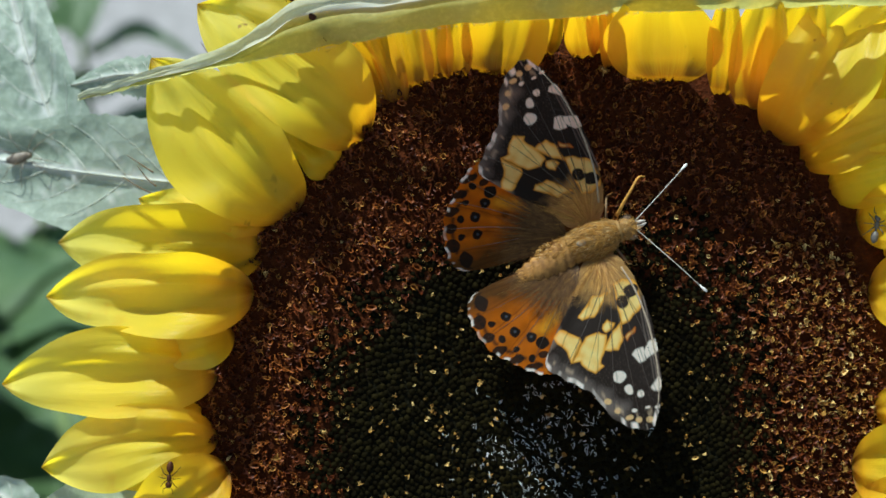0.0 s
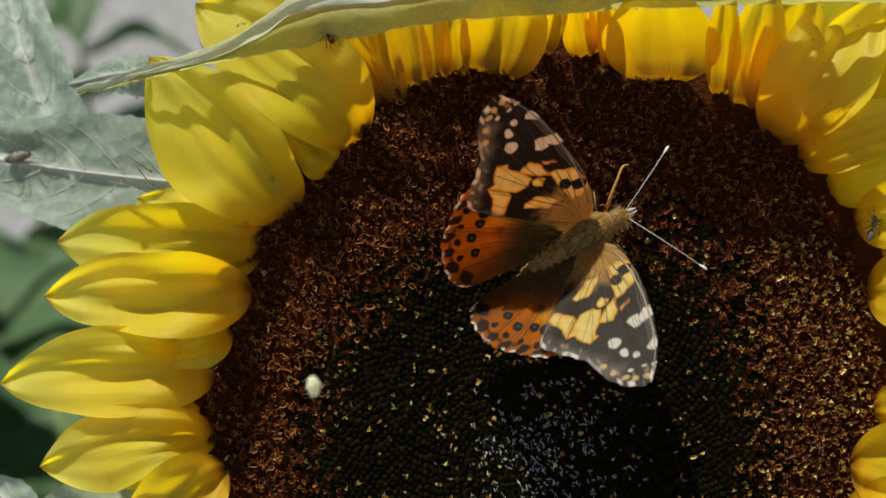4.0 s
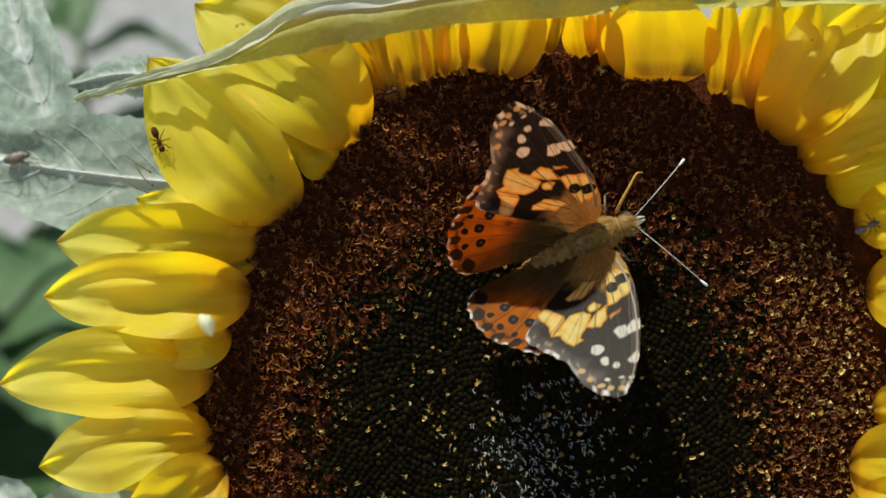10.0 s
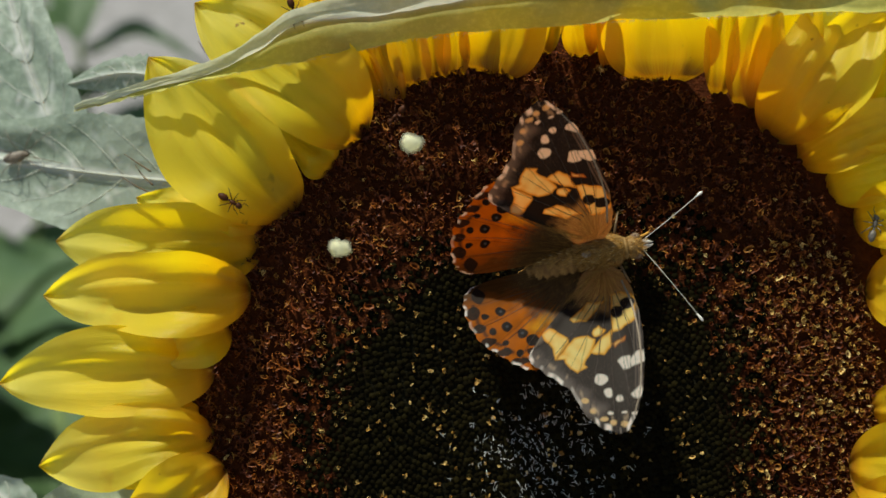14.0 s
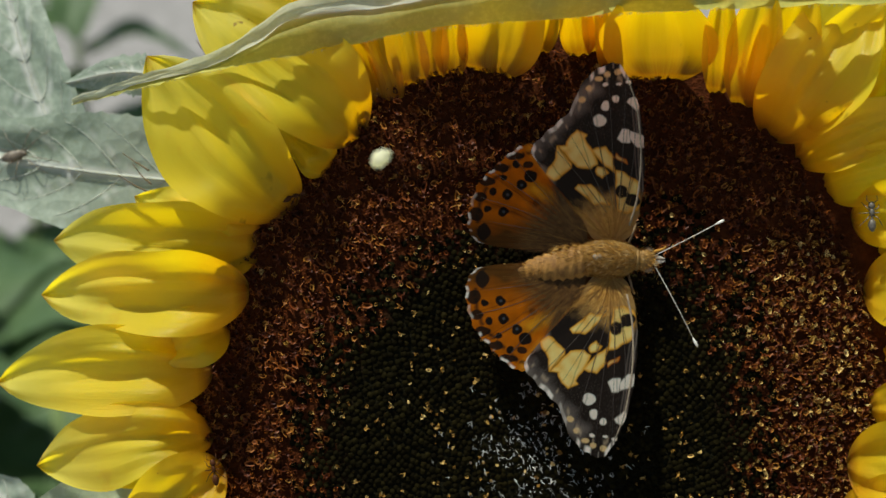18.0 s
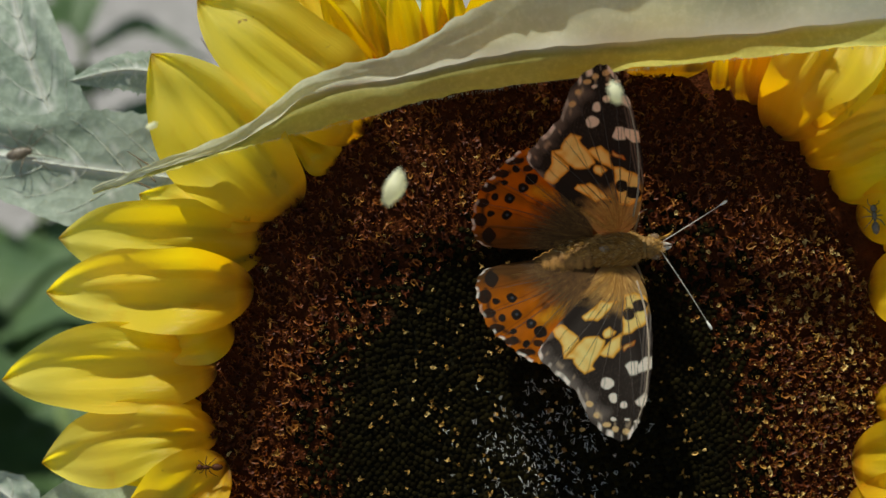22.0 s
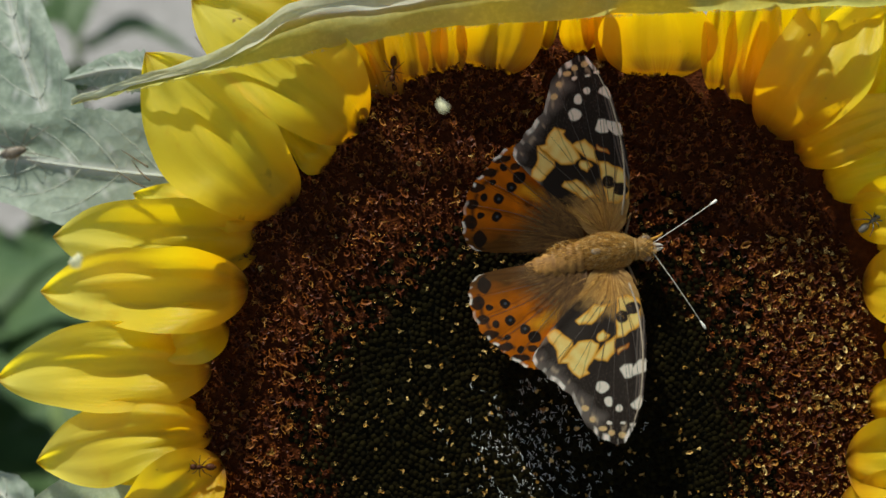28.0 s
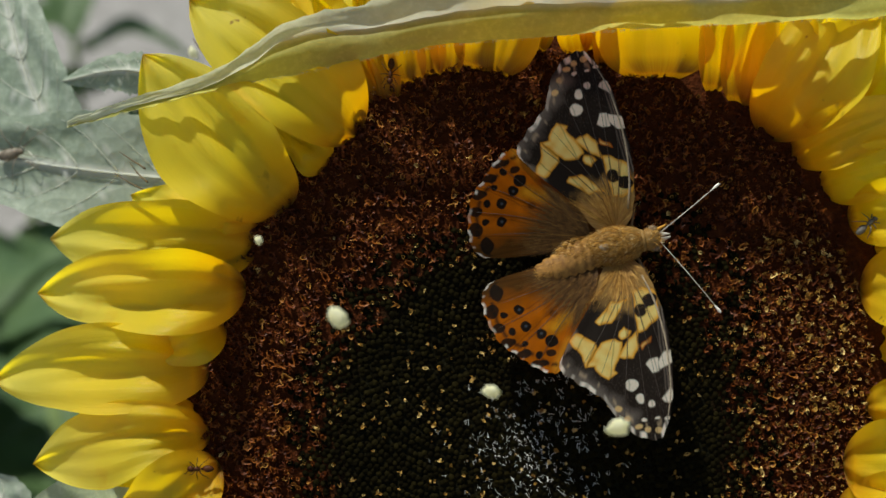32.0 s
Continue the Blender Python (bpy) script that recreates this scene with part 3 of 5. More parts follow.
def hanging_leaf():
    """A leaf folded along its midrib: the near half hangs, the far half rises."""
    def rise(u):
        return max(0.0, min(1.0, (u - 500) / 1000))

    def edge(z0, z1, pts):
        return spine([F(u, v, z1 + (z0 - z1) * rise(u)) for u, v in pts], N)

    N = 110
    low = edge(0.0126, 0.0080, [(1800, 8), (1568, 20), (1300, 32), (1050, 47), (760, 76), (560, 116), (390, 149), (250, 185), (130, 216)])
    ribs = [(1800, -60), (1568, -30), (1300, -12), (1050, -6), (860, 4), (690, 36), (525, 60), (395, 140), (250, 179), (130, 213)]
    rib = edge(0.0151, 0.0086, ribs)
    tops = (-340, -300, -255, -185, -100, -14, 27, 112, 162, 206)
    far = spine([F(u, top, 0.0086 + 0.0065 * rise(u) + 0.44 * (v - top) * U) for (u, v), top in zip(ribs, tops)], N)
    rnd = random.Random(3)

    def strip(a, b, name, m, bulge, label):
        rows, mk = [], []
        for i in range(N):
            s = i / (N - 1)
            r, q = [], []
            for j in range(9):
                f = j / 8
                p = a[i].lerp(b[i], f)
                p = p + Vector((0, 0.0004 * noise.noise(Vector((s * 30, f * 3, 1))), bulge * math.sin(math.pi * f) * math.sin(math.pi * s) + 0.0006 * noise.noise(Vector((s * 14, f * 4, 5)))))
                if j == 8:
                    p += Vector((0, rnd.choice((-0.0003, 0.0, 0.0, 0.0002, 0.0006)) * (min(1.0, max(0.15, (0.72 - s) * 4)) if m is LEAF_SUNLIT else 0.35), 0))
                r.append(p)
                q.append(max(0.0, 1 - f * 5) * 0.8)
            rows.append(r)
            mk.append(q)
        return leaf_mesh(name, rows, mk, m)

    lf = part("leaf", strip(rib, low, "leaf", LEAF_TOP, 0.0015, ""), neighbour, ONN, "narrow green leaf folded along its midrib")
    part("far_half", strip(rib, far, "far_half", LEAF_SUNLIT, 0.001, ""), lf, None, "upper half of the folded leaf, coloured pale as if sunlit")
    # fine pale bristles along the hanging edge
    verts, faces = [], []
    for i in range(900):
        x = rnd.uniform(7, N - 3)
        k = int(x)
        p = low[k].lerp(low[k + 1], x - k) + Vector((0, 0.0001, 0))
        d = Vector((rnd.uniform(-0.7, 0.3), -1, rnd.uniform(-0.4, 0.6))).normalized() * rnd.uniform(3, 8) * U
        s = Vector((0.35 * U, 0, 0))
        b = len(verts)
        verts += [p - s, p + s, p + d]
        faces.append((b, b + 1, b + 2))
    part("bristles", mesh_of("bristles", verts, faces, BRISTLE, False), lf, None, "fine pale bristles on the leaf edge", "stuff")
    part("petiole", tube("petiole", spine([F(1800, -30, 0.0165), F(2300, -60, 0.005), ONN.inverted() @ Vector((-0.01, -0.06, 1.56))], 12), 0.002, STEM, 8), lf)
    return lf


top_leaf = hanging_leaf()


# ---- out-of-focus plants behind ----
def back_plant(x, y, h, seed, turnoff=0.0):
    rnd = random.Random(seed)
    ob = thing("sunflower_plant", Matrix.Translation((x, y, 0)), "dark green leafy sunflower plant further back in the row", "plant", "plants of the row behind")
    part("stalk", tube("stalk", [Vector((0, 0, 0)), Vector((0.01, 0, h * 0.5)), Vector((0, 0.01, h))], [0.014, 0.012, 0.008], STEM, 8), ob)
    for i in range(13):
        z = h * (0.18 + 0.82 * i / 12)
        a = i * 2.4 + turnoff
        size = rnd.uniform(0.2, 0.34)
        c, s = math.cos(a), math.sin(a)
        at = lambda r, dz: Vector((c * r, s * r, z + dz))
        prof = lambda t: size * 0.36 * (math.sin(math.pi * (0.05 + 0.95 * t) ** 0.6)) ** 0.8 + 0.001
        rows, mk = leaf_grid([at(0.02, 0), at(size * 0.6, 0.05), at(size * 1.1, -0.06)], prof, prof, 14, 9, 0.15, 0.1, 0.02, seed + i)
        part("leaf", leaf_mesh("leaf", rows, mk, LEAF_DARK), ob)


for i, (x, y, h) in enumerate(((-0.42, 1.15, 0.92), (-0.62, 1.35, 0.95), (-0.30, 1.5, 0.9), (-0.55, 1.75, 0.9), (-0.85, 1.6, 0.95), (0.1, 1.6, 0.9), (0.5, 1.5, 0.95), (-0.75, 2.2, 0.85), (-1.25, 2.0, 0.9), (0.9, 2.1, 0.9), (-1.02, 3.6, 0.98))):
    back_plant(x, y, h, 300 + 20 * i, i)


# ---- the butterfly ----
def wp(u, v):
    """A mark on the spread wing, as forward and outward distance from the thorax."""
    return np.array(((u - 1078) * 0.9986 - (v - 443) * 0.0523, (u - 1078) * 0.0523 + (v - 443) * 0.9986))


def smooth_loop(marks, n):
    pts = np.array([wp(*m) for m in marks])
    out = []
    k = len(pts)
    for i in range(n):
        x = i / n * k
        j, f = int(x) % k, x - int(x)
        a, b, c, d = pts[(j - 1) % k], pts[j], pts[(j + 1) % k], pts[(j + 2) % k]
        out.append(0.5 * (2 * b + (c - a) * f + (2 * a - 5 * b + 4 * c - d) * f * f + (3 * b - a - 3 * c + d) * f ** 3))
    return np.array(out)


def seg_dist(P, a, b):
    ab = b - a
    t = np.clip(((P - a) @ ab) / max(ab @ ab, 1e-9), 0, 1)
    return np.linalg.norm(P - a - t[:, None] * ab, axis=1)


def shape_mask(P, marks, soft=0.9, depth=False):
    """1 inside the patch, 0 outside, with a soft scaly edge."""
    q = np.array([wp(*m) for m in marks])
    inside = np.zeros(len(P), bool)
    dist = np.full(len(P), 1e9)
    for i in range(len(q)):
        a, b = q[i], q[(i + 1) % len(q)]
        hit = ((a[1] > P[:, 1]) != (b[1] > P[:, 1])) & (P[:, 0] < (b[0] - a[0]) * (P[:, 1] - a[1]) / (b[1] - a[1] + 1e-12) + a[0])
        inside ^= hit
        dist = np.minimum(dist, seg_dist(P, a, b))
    sd = np.where(inside, dist, -dist) + 0.6
    if depth:
        return np.clip(sd / soft * 0.5 + 0.5, 0, 1), np.clip((sd - 0.5) / 4.5, 0, 1)
    return np.clip(sd / soft * 0.5 + 0.5, 0, 1)


def spot_mask(P, u, v, r, r2=None, soft=1.0):
    c = wp(u, v)
    d = (P - c) / np.array((r, r2 or r))
    return np.clip((1 - np.linalg.norm(d, axis=1)) * r / soft + 0.5, 0, 1)


def lay(col, mask, rgb):
    return col * (1 - mask[:, None]) + np.array(rgb) * mask[:, None]


BLACK, ORANGE, AMBER, CREAM, WHITE = (0.014, 0.009, 0.006), (0.46, 0.125, 0.003), (0.82, 0.40, 0.035), (0.92, 0.77, 0.28), (0.84, 0.80, 0.68)


def ripple(P, k, s):
    return np.array([noise.noise(Vector((p[0] * k, p[1] * k, s))) for p in P])


def fore_pigment(P):
    nz = ripple(P, 0.06, 1.0)
    J = P + np.stack((nz, ripple(P, 0.06, 7.0)), 1) * 3.0
    col = np.tile(np.array(BLACK), (len(P), 1))
    root = wp(1095, 470)
    r = np.linalg.norm(P - root, axis=1)
    hair = np.clip((104 - r + nz * 22) / 40, 0, 1)
    ang = np.arctan2(P[:, 1] - root[1], P[:, 0] - root[0])
    streak = 0.5 + 0.5 * np.array([noise.noise(Vector((a * 26, q * 0.012, 3.0))) for a, q in zip(ang, r)])
    tan = np.array((0.44, 0.28, 0.10))[None] * (0.6 + 0.7 * streak[:, None])
    col = col * (1 - hair[:, None]) + tan * hair[:, None]
    # grey sheen painted on outer margin, pale inner corner, pale streaks along leading edge
    rim = np.clip(1.2 - seg_dist(P, wp(958, 642), wp(1060, 740)) / 22 + 0.5 * nz, 0, 1)
    col = lay(col, rim * 0.65, (0.23, 0.205, 0.18))
    corner = np.clip(1.2 - seg_dist(P, wp(972, 604), wp(990, 590)) / 12 + 0.6 * nz, 0, 1)
    col = lay(col, corner * 0.6, (0.36, 0.32, 0.25))
    for k in range(3):
        d = seg_dist(P + nz[:, None] * 1.2, wp(1146 - 5 * k, 560), wp(1140 - 5 * k, 720))
        col = lay(col, np.clip(1.2 - d * 0.6, 0, 1) * (0.55 - 0.12 * k), (0.34, 0.30, 0.26))
    patches = [
        (((1032, 572), (1062, 541), (1088, 540), (1080, 553), (1058, 576), (1037, 578)), AMBER),
        (((982, 598), (996, 588), (1026, 607), (1026, 616), (1003, 647), (999, 626), (988, 609)), AMBER),
        (((1005, 647), (1035, 609), (1059, 605), (1070, 612), (1067, 623), (1049, 659), (1054, 663), (1037, 673), (1026, 663), (1021, 654), (1019, 647)), AMBER),
        (((1069, 593), (1078, 587), (1087, 595), (1081, 605), (1071, 607), (1067, 600)), AMBER),
        (((1060, 635), (1085, 606), (1098, 595), (1096, 621), (1083, 642), (1069, 640)), AMBER),
        (((1099, 621), (1120, 609), (1115, 619), (1100, 628)), ORANGE),
        (((1099, 579), (1104, 527), (1119, 522), (1135, 527), (1141, 546), (1140, 574), (1118, 591), (1099, 601)), AMBER),
    ]
    for marks, rgb in patches:
        m, deep = shape_mask(J, marks, depth=True)
        deep = np.clip(deep * (0.80 + 0.6 * nz), 0, 1)
        tone = np.array(rgb)[None] * (1 - deep[:, None]) + np.array(CREAM)[None] * deep[:, None]
        col = col * (1 - m[:, None]) + tone * m[:, None]
    for u, v, a, b in ((1128, 545, 13, 11), (1109, 562, 9.5, 11), (1117, 555, 7, 4)):
        col = lay(col, spot_mask(J, u, v, a, b), BLACK)
    whites = [((1105, 654), (1113, 647), (1124, 647), (1123, 668), (1112, 669)), ((1125, 654), (1137, 637), (1152, 637), (1151, 654), (1136, 661), (1126, 666)), ((1120, 715), (1139, 699), (1141, 715), (1133, 722), (1124, 720))]
    for marks in whites:
        col = lay(col, shape_mask(J, marks), WHITE)
    for u, v, a, b in ((1075, 686, 11, 10), (1085, 710, 6.5, 8), (1102, 722, 6, 6), (1109, 746, 5, 2.4), (1124, 748, 5, 2.4), (1086, 746, 5, 2.2)):
        col = lay(col, spot_mask(J, u, v, a, b), WHITE)
    for u, v in ((1047, 722), (1060, 741), (1076, 755), (1089, 762), (1108, 767)):
        col = lay(col, spot_mask(J, u, v, 6, 5), (0.72, 0.52, 0.24))
    # fine scale speckle, strengthened to paint a grey sheen over the outer wing
    sheen_specks = np.array([noise.noise(Vector((p[0] * 0.55, p[1] * 0.55, 11.0))) for p in P])
    col = lay(col, np.clip(sheen_specks * 1.6 - 0.35, 0, 1) * np.clip((r - 150) / 60, 0, 1) * 0.6, (0.24, 0.21, 0.18))
    # veins
    for u, v in ((1146, 640), (1130, 735), (1105, 776), (1062, 757), (1030, 712), (992, 674), (968, 650)):
        e = wp(u, v)
        f = root + (e - root) * 0.32
        d = seg_dist(P + nz[:, None] * 1.5, f, e)
        col = lay(col, np.clip(1.1 - d * 0.7, 0, 1) * 0.45, BLACK)
    return col


def hind_pigment(P):
    nz = ripple(P, 0.06, 4.0)
    J = P + np.stack((nz, ripple(P, 0.06, 9.0)), 1) * 3.0
    col = np.array(ORANGE)[None] * (1 + 0.3 * nz[:, None])
    root = wp(1060, 465)
    r = np.linalg.norm(P - root, axis=1)
    ang = np.arctan2(P[:, 1] - root[1], P[:, 0] - root[0])
    streak = 0.5 + 0.5 * np.array([noise.noise(Vector((a * 30, q * 0.012, 3.0))) for a, q in zip(ang, r)])
    hair = np.clip((118 - r + nz * 30) / 50, 0, 1)
    inner = np.clip((74 - P[:, 1] + nz * 16) / 34, 0, 1)
    hair = np.maximum(hair, inner)
    tan = np.array((0.110, 0.046, 0.008))[None] * (0.6 + 0.6 * streak[:, None])
    col = col * (1 - hair[:, None]) + tan * hair[:, None]
    cell = np.clip(1.3 - seg_dist(P, wp(958, 572), wp(1008, 540)) / 12 + 0.5 * nz, 0, 1)
    col = lay(col, cell * 0.8, (0.76, 0.37, 0.02))
    lead = np.clip(1.4 - seg_dist(P, wp(985, 600), wp(958, 640)) / 12, 0, 1)
    col = lay(col, lead * 0.6, AMBER)
    for u, v, a in ((906, 531, 8.5), (913, 561, 9), (937, 578, 9.5), (953, 592, 10.5), (879, 537, 6), (888, 567, 6), (908, 591, 6), (928, 613, 6.5)):
        col = lay(col, spot_mask(J, u, v, a), BLACK)
    for u, v in ((906, 531), (913, 561), (937, 577)):
        col = lay(col, spot_mask(P, u, v, 2.4) * 0.5, (0.12, 0.14, 0.18))
    for u, v, a, b in ((871, 497, 11, 15), (860, 528, 13, 11), (866, 558, 12, 10), (878, 585, 13, 9), (902, 608, 13, 7), (926, 628, 15, 7), (948, 612, 9, 7), (962, 545, 8, 7)):
        col = lay(col, spot_mask(J, u, v, a, b) * (0.95 if u != 962 else 0.5), BLACK)
    for u, v in ((848, 520), (855, 560), (880, 600), (918, 634), (950, 648)):
        e = wp(u, v)
        d = seg_dist(P + nz[:, None] * 1.5, root + (e - root) * 0.3, e)
        col = lay(col, np.clip(1.0 - d * 0.7, 0, 1) * 0.5, BLACK)
    return col


FORE = [(1098, 466), (1122, 482), (1138, 520), (1147, 570), (1149, 620), (1145, 680), (1133, 735), (1115, 773), (1099, 781), (1070, 770), (1045, 745), (1026, 706), (1000, 683), (975, 661), (960, 640), (985, 596), (1030, 536), (1062, 478)]
HIND = [(1062, 462), (1040, 520), (1000, 580), (975, 620), (962, 644), (940, 646), (914, 630), (890, 608), (866, 584), (851, 550), (845, 520), (848, 494), (868, 476), (930, 464), (1000, 460)]


def once(fn):
    """The pigment of a wing, worked out once for both sides."""
    kept = []

    def inner(P):
        if not kept:
            kept.append(fn(P))
        return kept[0]
    return inner


def wing_mesh(name, marks, root, pigment, side, margin_white):
    n, k = 480, 150
    loop = smooth_loop(marks, n)
    c = wp(*root)
    # scalloped, fringed margin
    for i in range(n):
        d = (loop[i] - c) / (np.linalg.norm(loop[i] - c) + 1e-9)
        loop[i] += d * (1.3 * math.sin(i * 0.27) + 0.9 * noise.noise(Vector((i * 0.35, 0, 1))))
    rho = (np.arange(k + 1) / k) ** 0.8
    P = c + rho[None, :, None] * (loop[:, None, :] - c)
    flat = P.reshape(-1, 2)
    col = pigment(flat).copy()
    # pale fringe with dark gaps on the outer margin
    lip = 0.960 if name == "forewing" else 0.972
    edge = np.tile(np.clip((rho - lip) / 0.012, 0, 1), n)
    idx = np.repeat(np.arange(n), k + 1)
    lo, hi = margin_white
    on = ((idx >= lo * n) & (idx <= hi * n)).astype(float)
    ragged = np.array([noise.noise(Vector((i * 0.09, 0.5, 2.0))) for i in range(n)])[idx]
    gap = np.clip(0.55 + 2.6 * ragged, 0, 1)
    col = lay(col, edge * on * gap, (0.88, 0.84, 0.74))
    inner = np.tile(np.clip(1 - abs(rho - 0.925) / 0.028, 0, 1), n)
    dots = np.clip(np.sin(idx * 0.23 + 1 + 2.5 * ragged) * 2.2 - 0.9, 0, 1)
    if name == "forewing":
        col = lay(col, inner * on * dots * 0.5, (0.62, 0.50, 0.34))
    else:
        col = lay(col, np.clip(inner * on * (1.1 - dots), 0, 1) * 0.8, BLACK)
    r = np.linalg.norm(flat - c, axis=1)
    ang = np.arctan2(flat[:, 1] - c[1], flat[:, 0] - c[0])
    z = 4.0 * np.sin(np.clip(r / 330, 0, 1) * math.pi) + 0.5 * np.sin(ang * 17 + 2 * np.sin(ang * 5)) * np.clip(r / 160, 0, 1)
    verts = np.stack((flat[:, 0] * U, flat[:, 1] * side * U, z * U), 1)
    m = k + 1
    faces = []
    for i in range(n):
        i2 = (i + 1) % n
        for j in range(k):
            q = (i * m + j, i * m + j + 1, i2 * m + j + 1, i2 * m + j)
            faces.append(q if side < 0 else q[::-1])
    me = mesh_of(name, verts.tolist(), faces, WING_FORE if name == "forewing" else WING_HIND)
    at = me.color_attributes.new("pigment", "FLOAT_COLOR", "POINT")
    at.data.foreach_set("color", np.concatenate((np.clip(col, 0, 1), np.ones((len(col), 1))), 1).ravel())
    return me


LIFT = 60 * U
butterfly = thing("butterfly", H @ Matrix.Translation(F(1070, 444)) @ Matrix.Translation((0, 0, LIFT)), "orange and black butterfly with white-spotted wingtips resting on the disc", "butterfly")
wings = {}
for nm, marks, root, pig, mw in (("forewing", FORE, (1096, 474), once(fore_pigment), (0.36, 0.80)), ("hindwing", HIND, (1050, 468), once(hind_pigment), (0.28, 0.80))):
    for side in (1, -1):
        wings[nm, side] = part(nm, wing_mesh(nm, marks, root, pig, side, mw), butterfly, None, "black-tipped orange wing with white spots" if nm == "forewing" else "orange wing with a row of black eyespots")


def wing_veins(parent, root, ends, side, radius, mat, name):
    """Raised veins from the wing's root towards its margin."""
    c = wp(*root)
    for path in ends:
        pts = []
        for q in spine([Vector((*wp(*m), 0)) for m in path], 14):
            r = math.hypot(q.x - c[0], q.y - c[1])
            z = 4.0 * math.sin(min(1.0, r / 330) * math.pi) + 0.2
            pts.append(Vector((q.x * U, q.y * side * U, z * U)))
        part(name, tube(name, pts, [radius * U * (1 - 0.6 * i / 13) for i in range(14)], mat, 6), parent)


for side in (1, -1):
    wing_veins(wings["forewing", side], (1096, 474), [[(1122, 500), (1136, 550), (1143, 620), (1138, 700), (1124, 752)]], side, 2.2, COSTA, "costa")
    wing_veins(wings["forewing", side], (1096, 474), [[(1110, 520), (1128, 600), (1136, 690)], [(1104, 530), (1112, 620), (1120, 740)], [(1100, 530), (1096, 620), (1092, 760)], [(1096, 530), (1076, 630), (1054, 738)], [(1090, 530), (1054, 610), (1012, 690)], [(1084, 525), (1040, 590), (985, 660)]], side, 0.75, WING_VEIN, "vein")
    wing_veins(wings["hindwing", side], (1050, 468), [[(1000, 490), (930, 504), (866, 518)], [(1004, 500), (930, 535), (866, 558)], [(1008, 510), (940, 565), (892, 598)], [(1014, 520), (960, 580), (924, 626)]], side, 0.7, WING_VEIN, "vein")


def fur(name, where, count, length, mat, parent, seed, lean=(-0.8, 0, 0.3)):
    """Short lying hairs over a body part; where(rnd) gives a root and its normal."""
    rnd = random.Random(seed)
    verts, faces = [], []
    for _ in range(count):
        p, nrm = where(rnd)
        d = (nrm * 0.55 + Vector(lean) + Vector((rnd.uniform(-.4, .4), rnd.uniform(-.4, .4), rnd.uniform(-.3, .3)))).normalized()
        side = d.cross(nrm).normalized() * (0.34 * U)
        L = length * rnd.uniform(0.6, 1.2)
        b = len(verts)
        verts += [p - side, p + side, p + d * L * 0.6 + nrm * L * 0.12 + side * 0.6, p + d * L * 0.6 + nrm * L * 0.12 - side * 0.6, p + d * L]
        faces += [(b, b + 1, b + 2, b + 3), (b + 3, b + 2, b + 4)]
    return part(name, mesh_of(name, verts, faces, mat, False), parent, None, "", "stuff")


def wing_hair(parent, root, marks, count, reach, side, seed, mat, fine=0.3):
    """Long fine hairs that lie over the base of a wing."""
    rnd = random.Random(seed)
    c = wp(*root)
    loop = smooth_loop(marks, 90)
    verts, faces = [], []
    for _ in range(count):
        e = loop[rnd.randrange(90)] - c
        L = np.linalg.norm(e)
        if L < 40:
            continue
        d = e / L
        a = c + d * rnd.uniform(4, min(reach * 0.6, L * 0.5))
        ln = rnd.uniform(0.3, 0.66) * reach
        b = a + d * ln + np.array((rnd.uniform(-12, 1), rnd.uniform(-4, 4)))
        s = np.array((-d[1], d[0])) * fine
        z0 = 3.5 + rnd.uniform(0, 3)
        k = len(verts)
        for q, z in ((a - s, z0 - 3), (a + s, z0 - 3), ((a + b) / 2 + s * 0.8, z0 + 2), ((a + b) / 2 - s * 0.8, z0 + 2), (b, z0)):
            verts.append(Vector((q[0] * U, q[1] * side * U, z * U)))
        faces += [(k, k + 1, k + 2, k + 3), (k + 3, k + 2, k + 4)]
    part("hair", mesh_of("hair", verts, faces, mat, False), parent, None, "golden-brown hairs at the wing base", "stuff")


def on_body(cx, rx, ry, rz, cz=0.0):
    def where(rnd):
        th, ph = math.acos(rnd.uniform(-0.95, 0.95)), rnd.uniform(-0.1, math.pi + 0.1)
        d = Vector((math.cos(th), math.sin(th) * math.cos(ph), math.sin(th) * math.sin(ph)))
        return Vector((cx + d.x * rx, d.y * ry, cz + d.z * rz)), Vector((d.x / rx, d.y / ry, d.z / rz)).normalized()
    return where


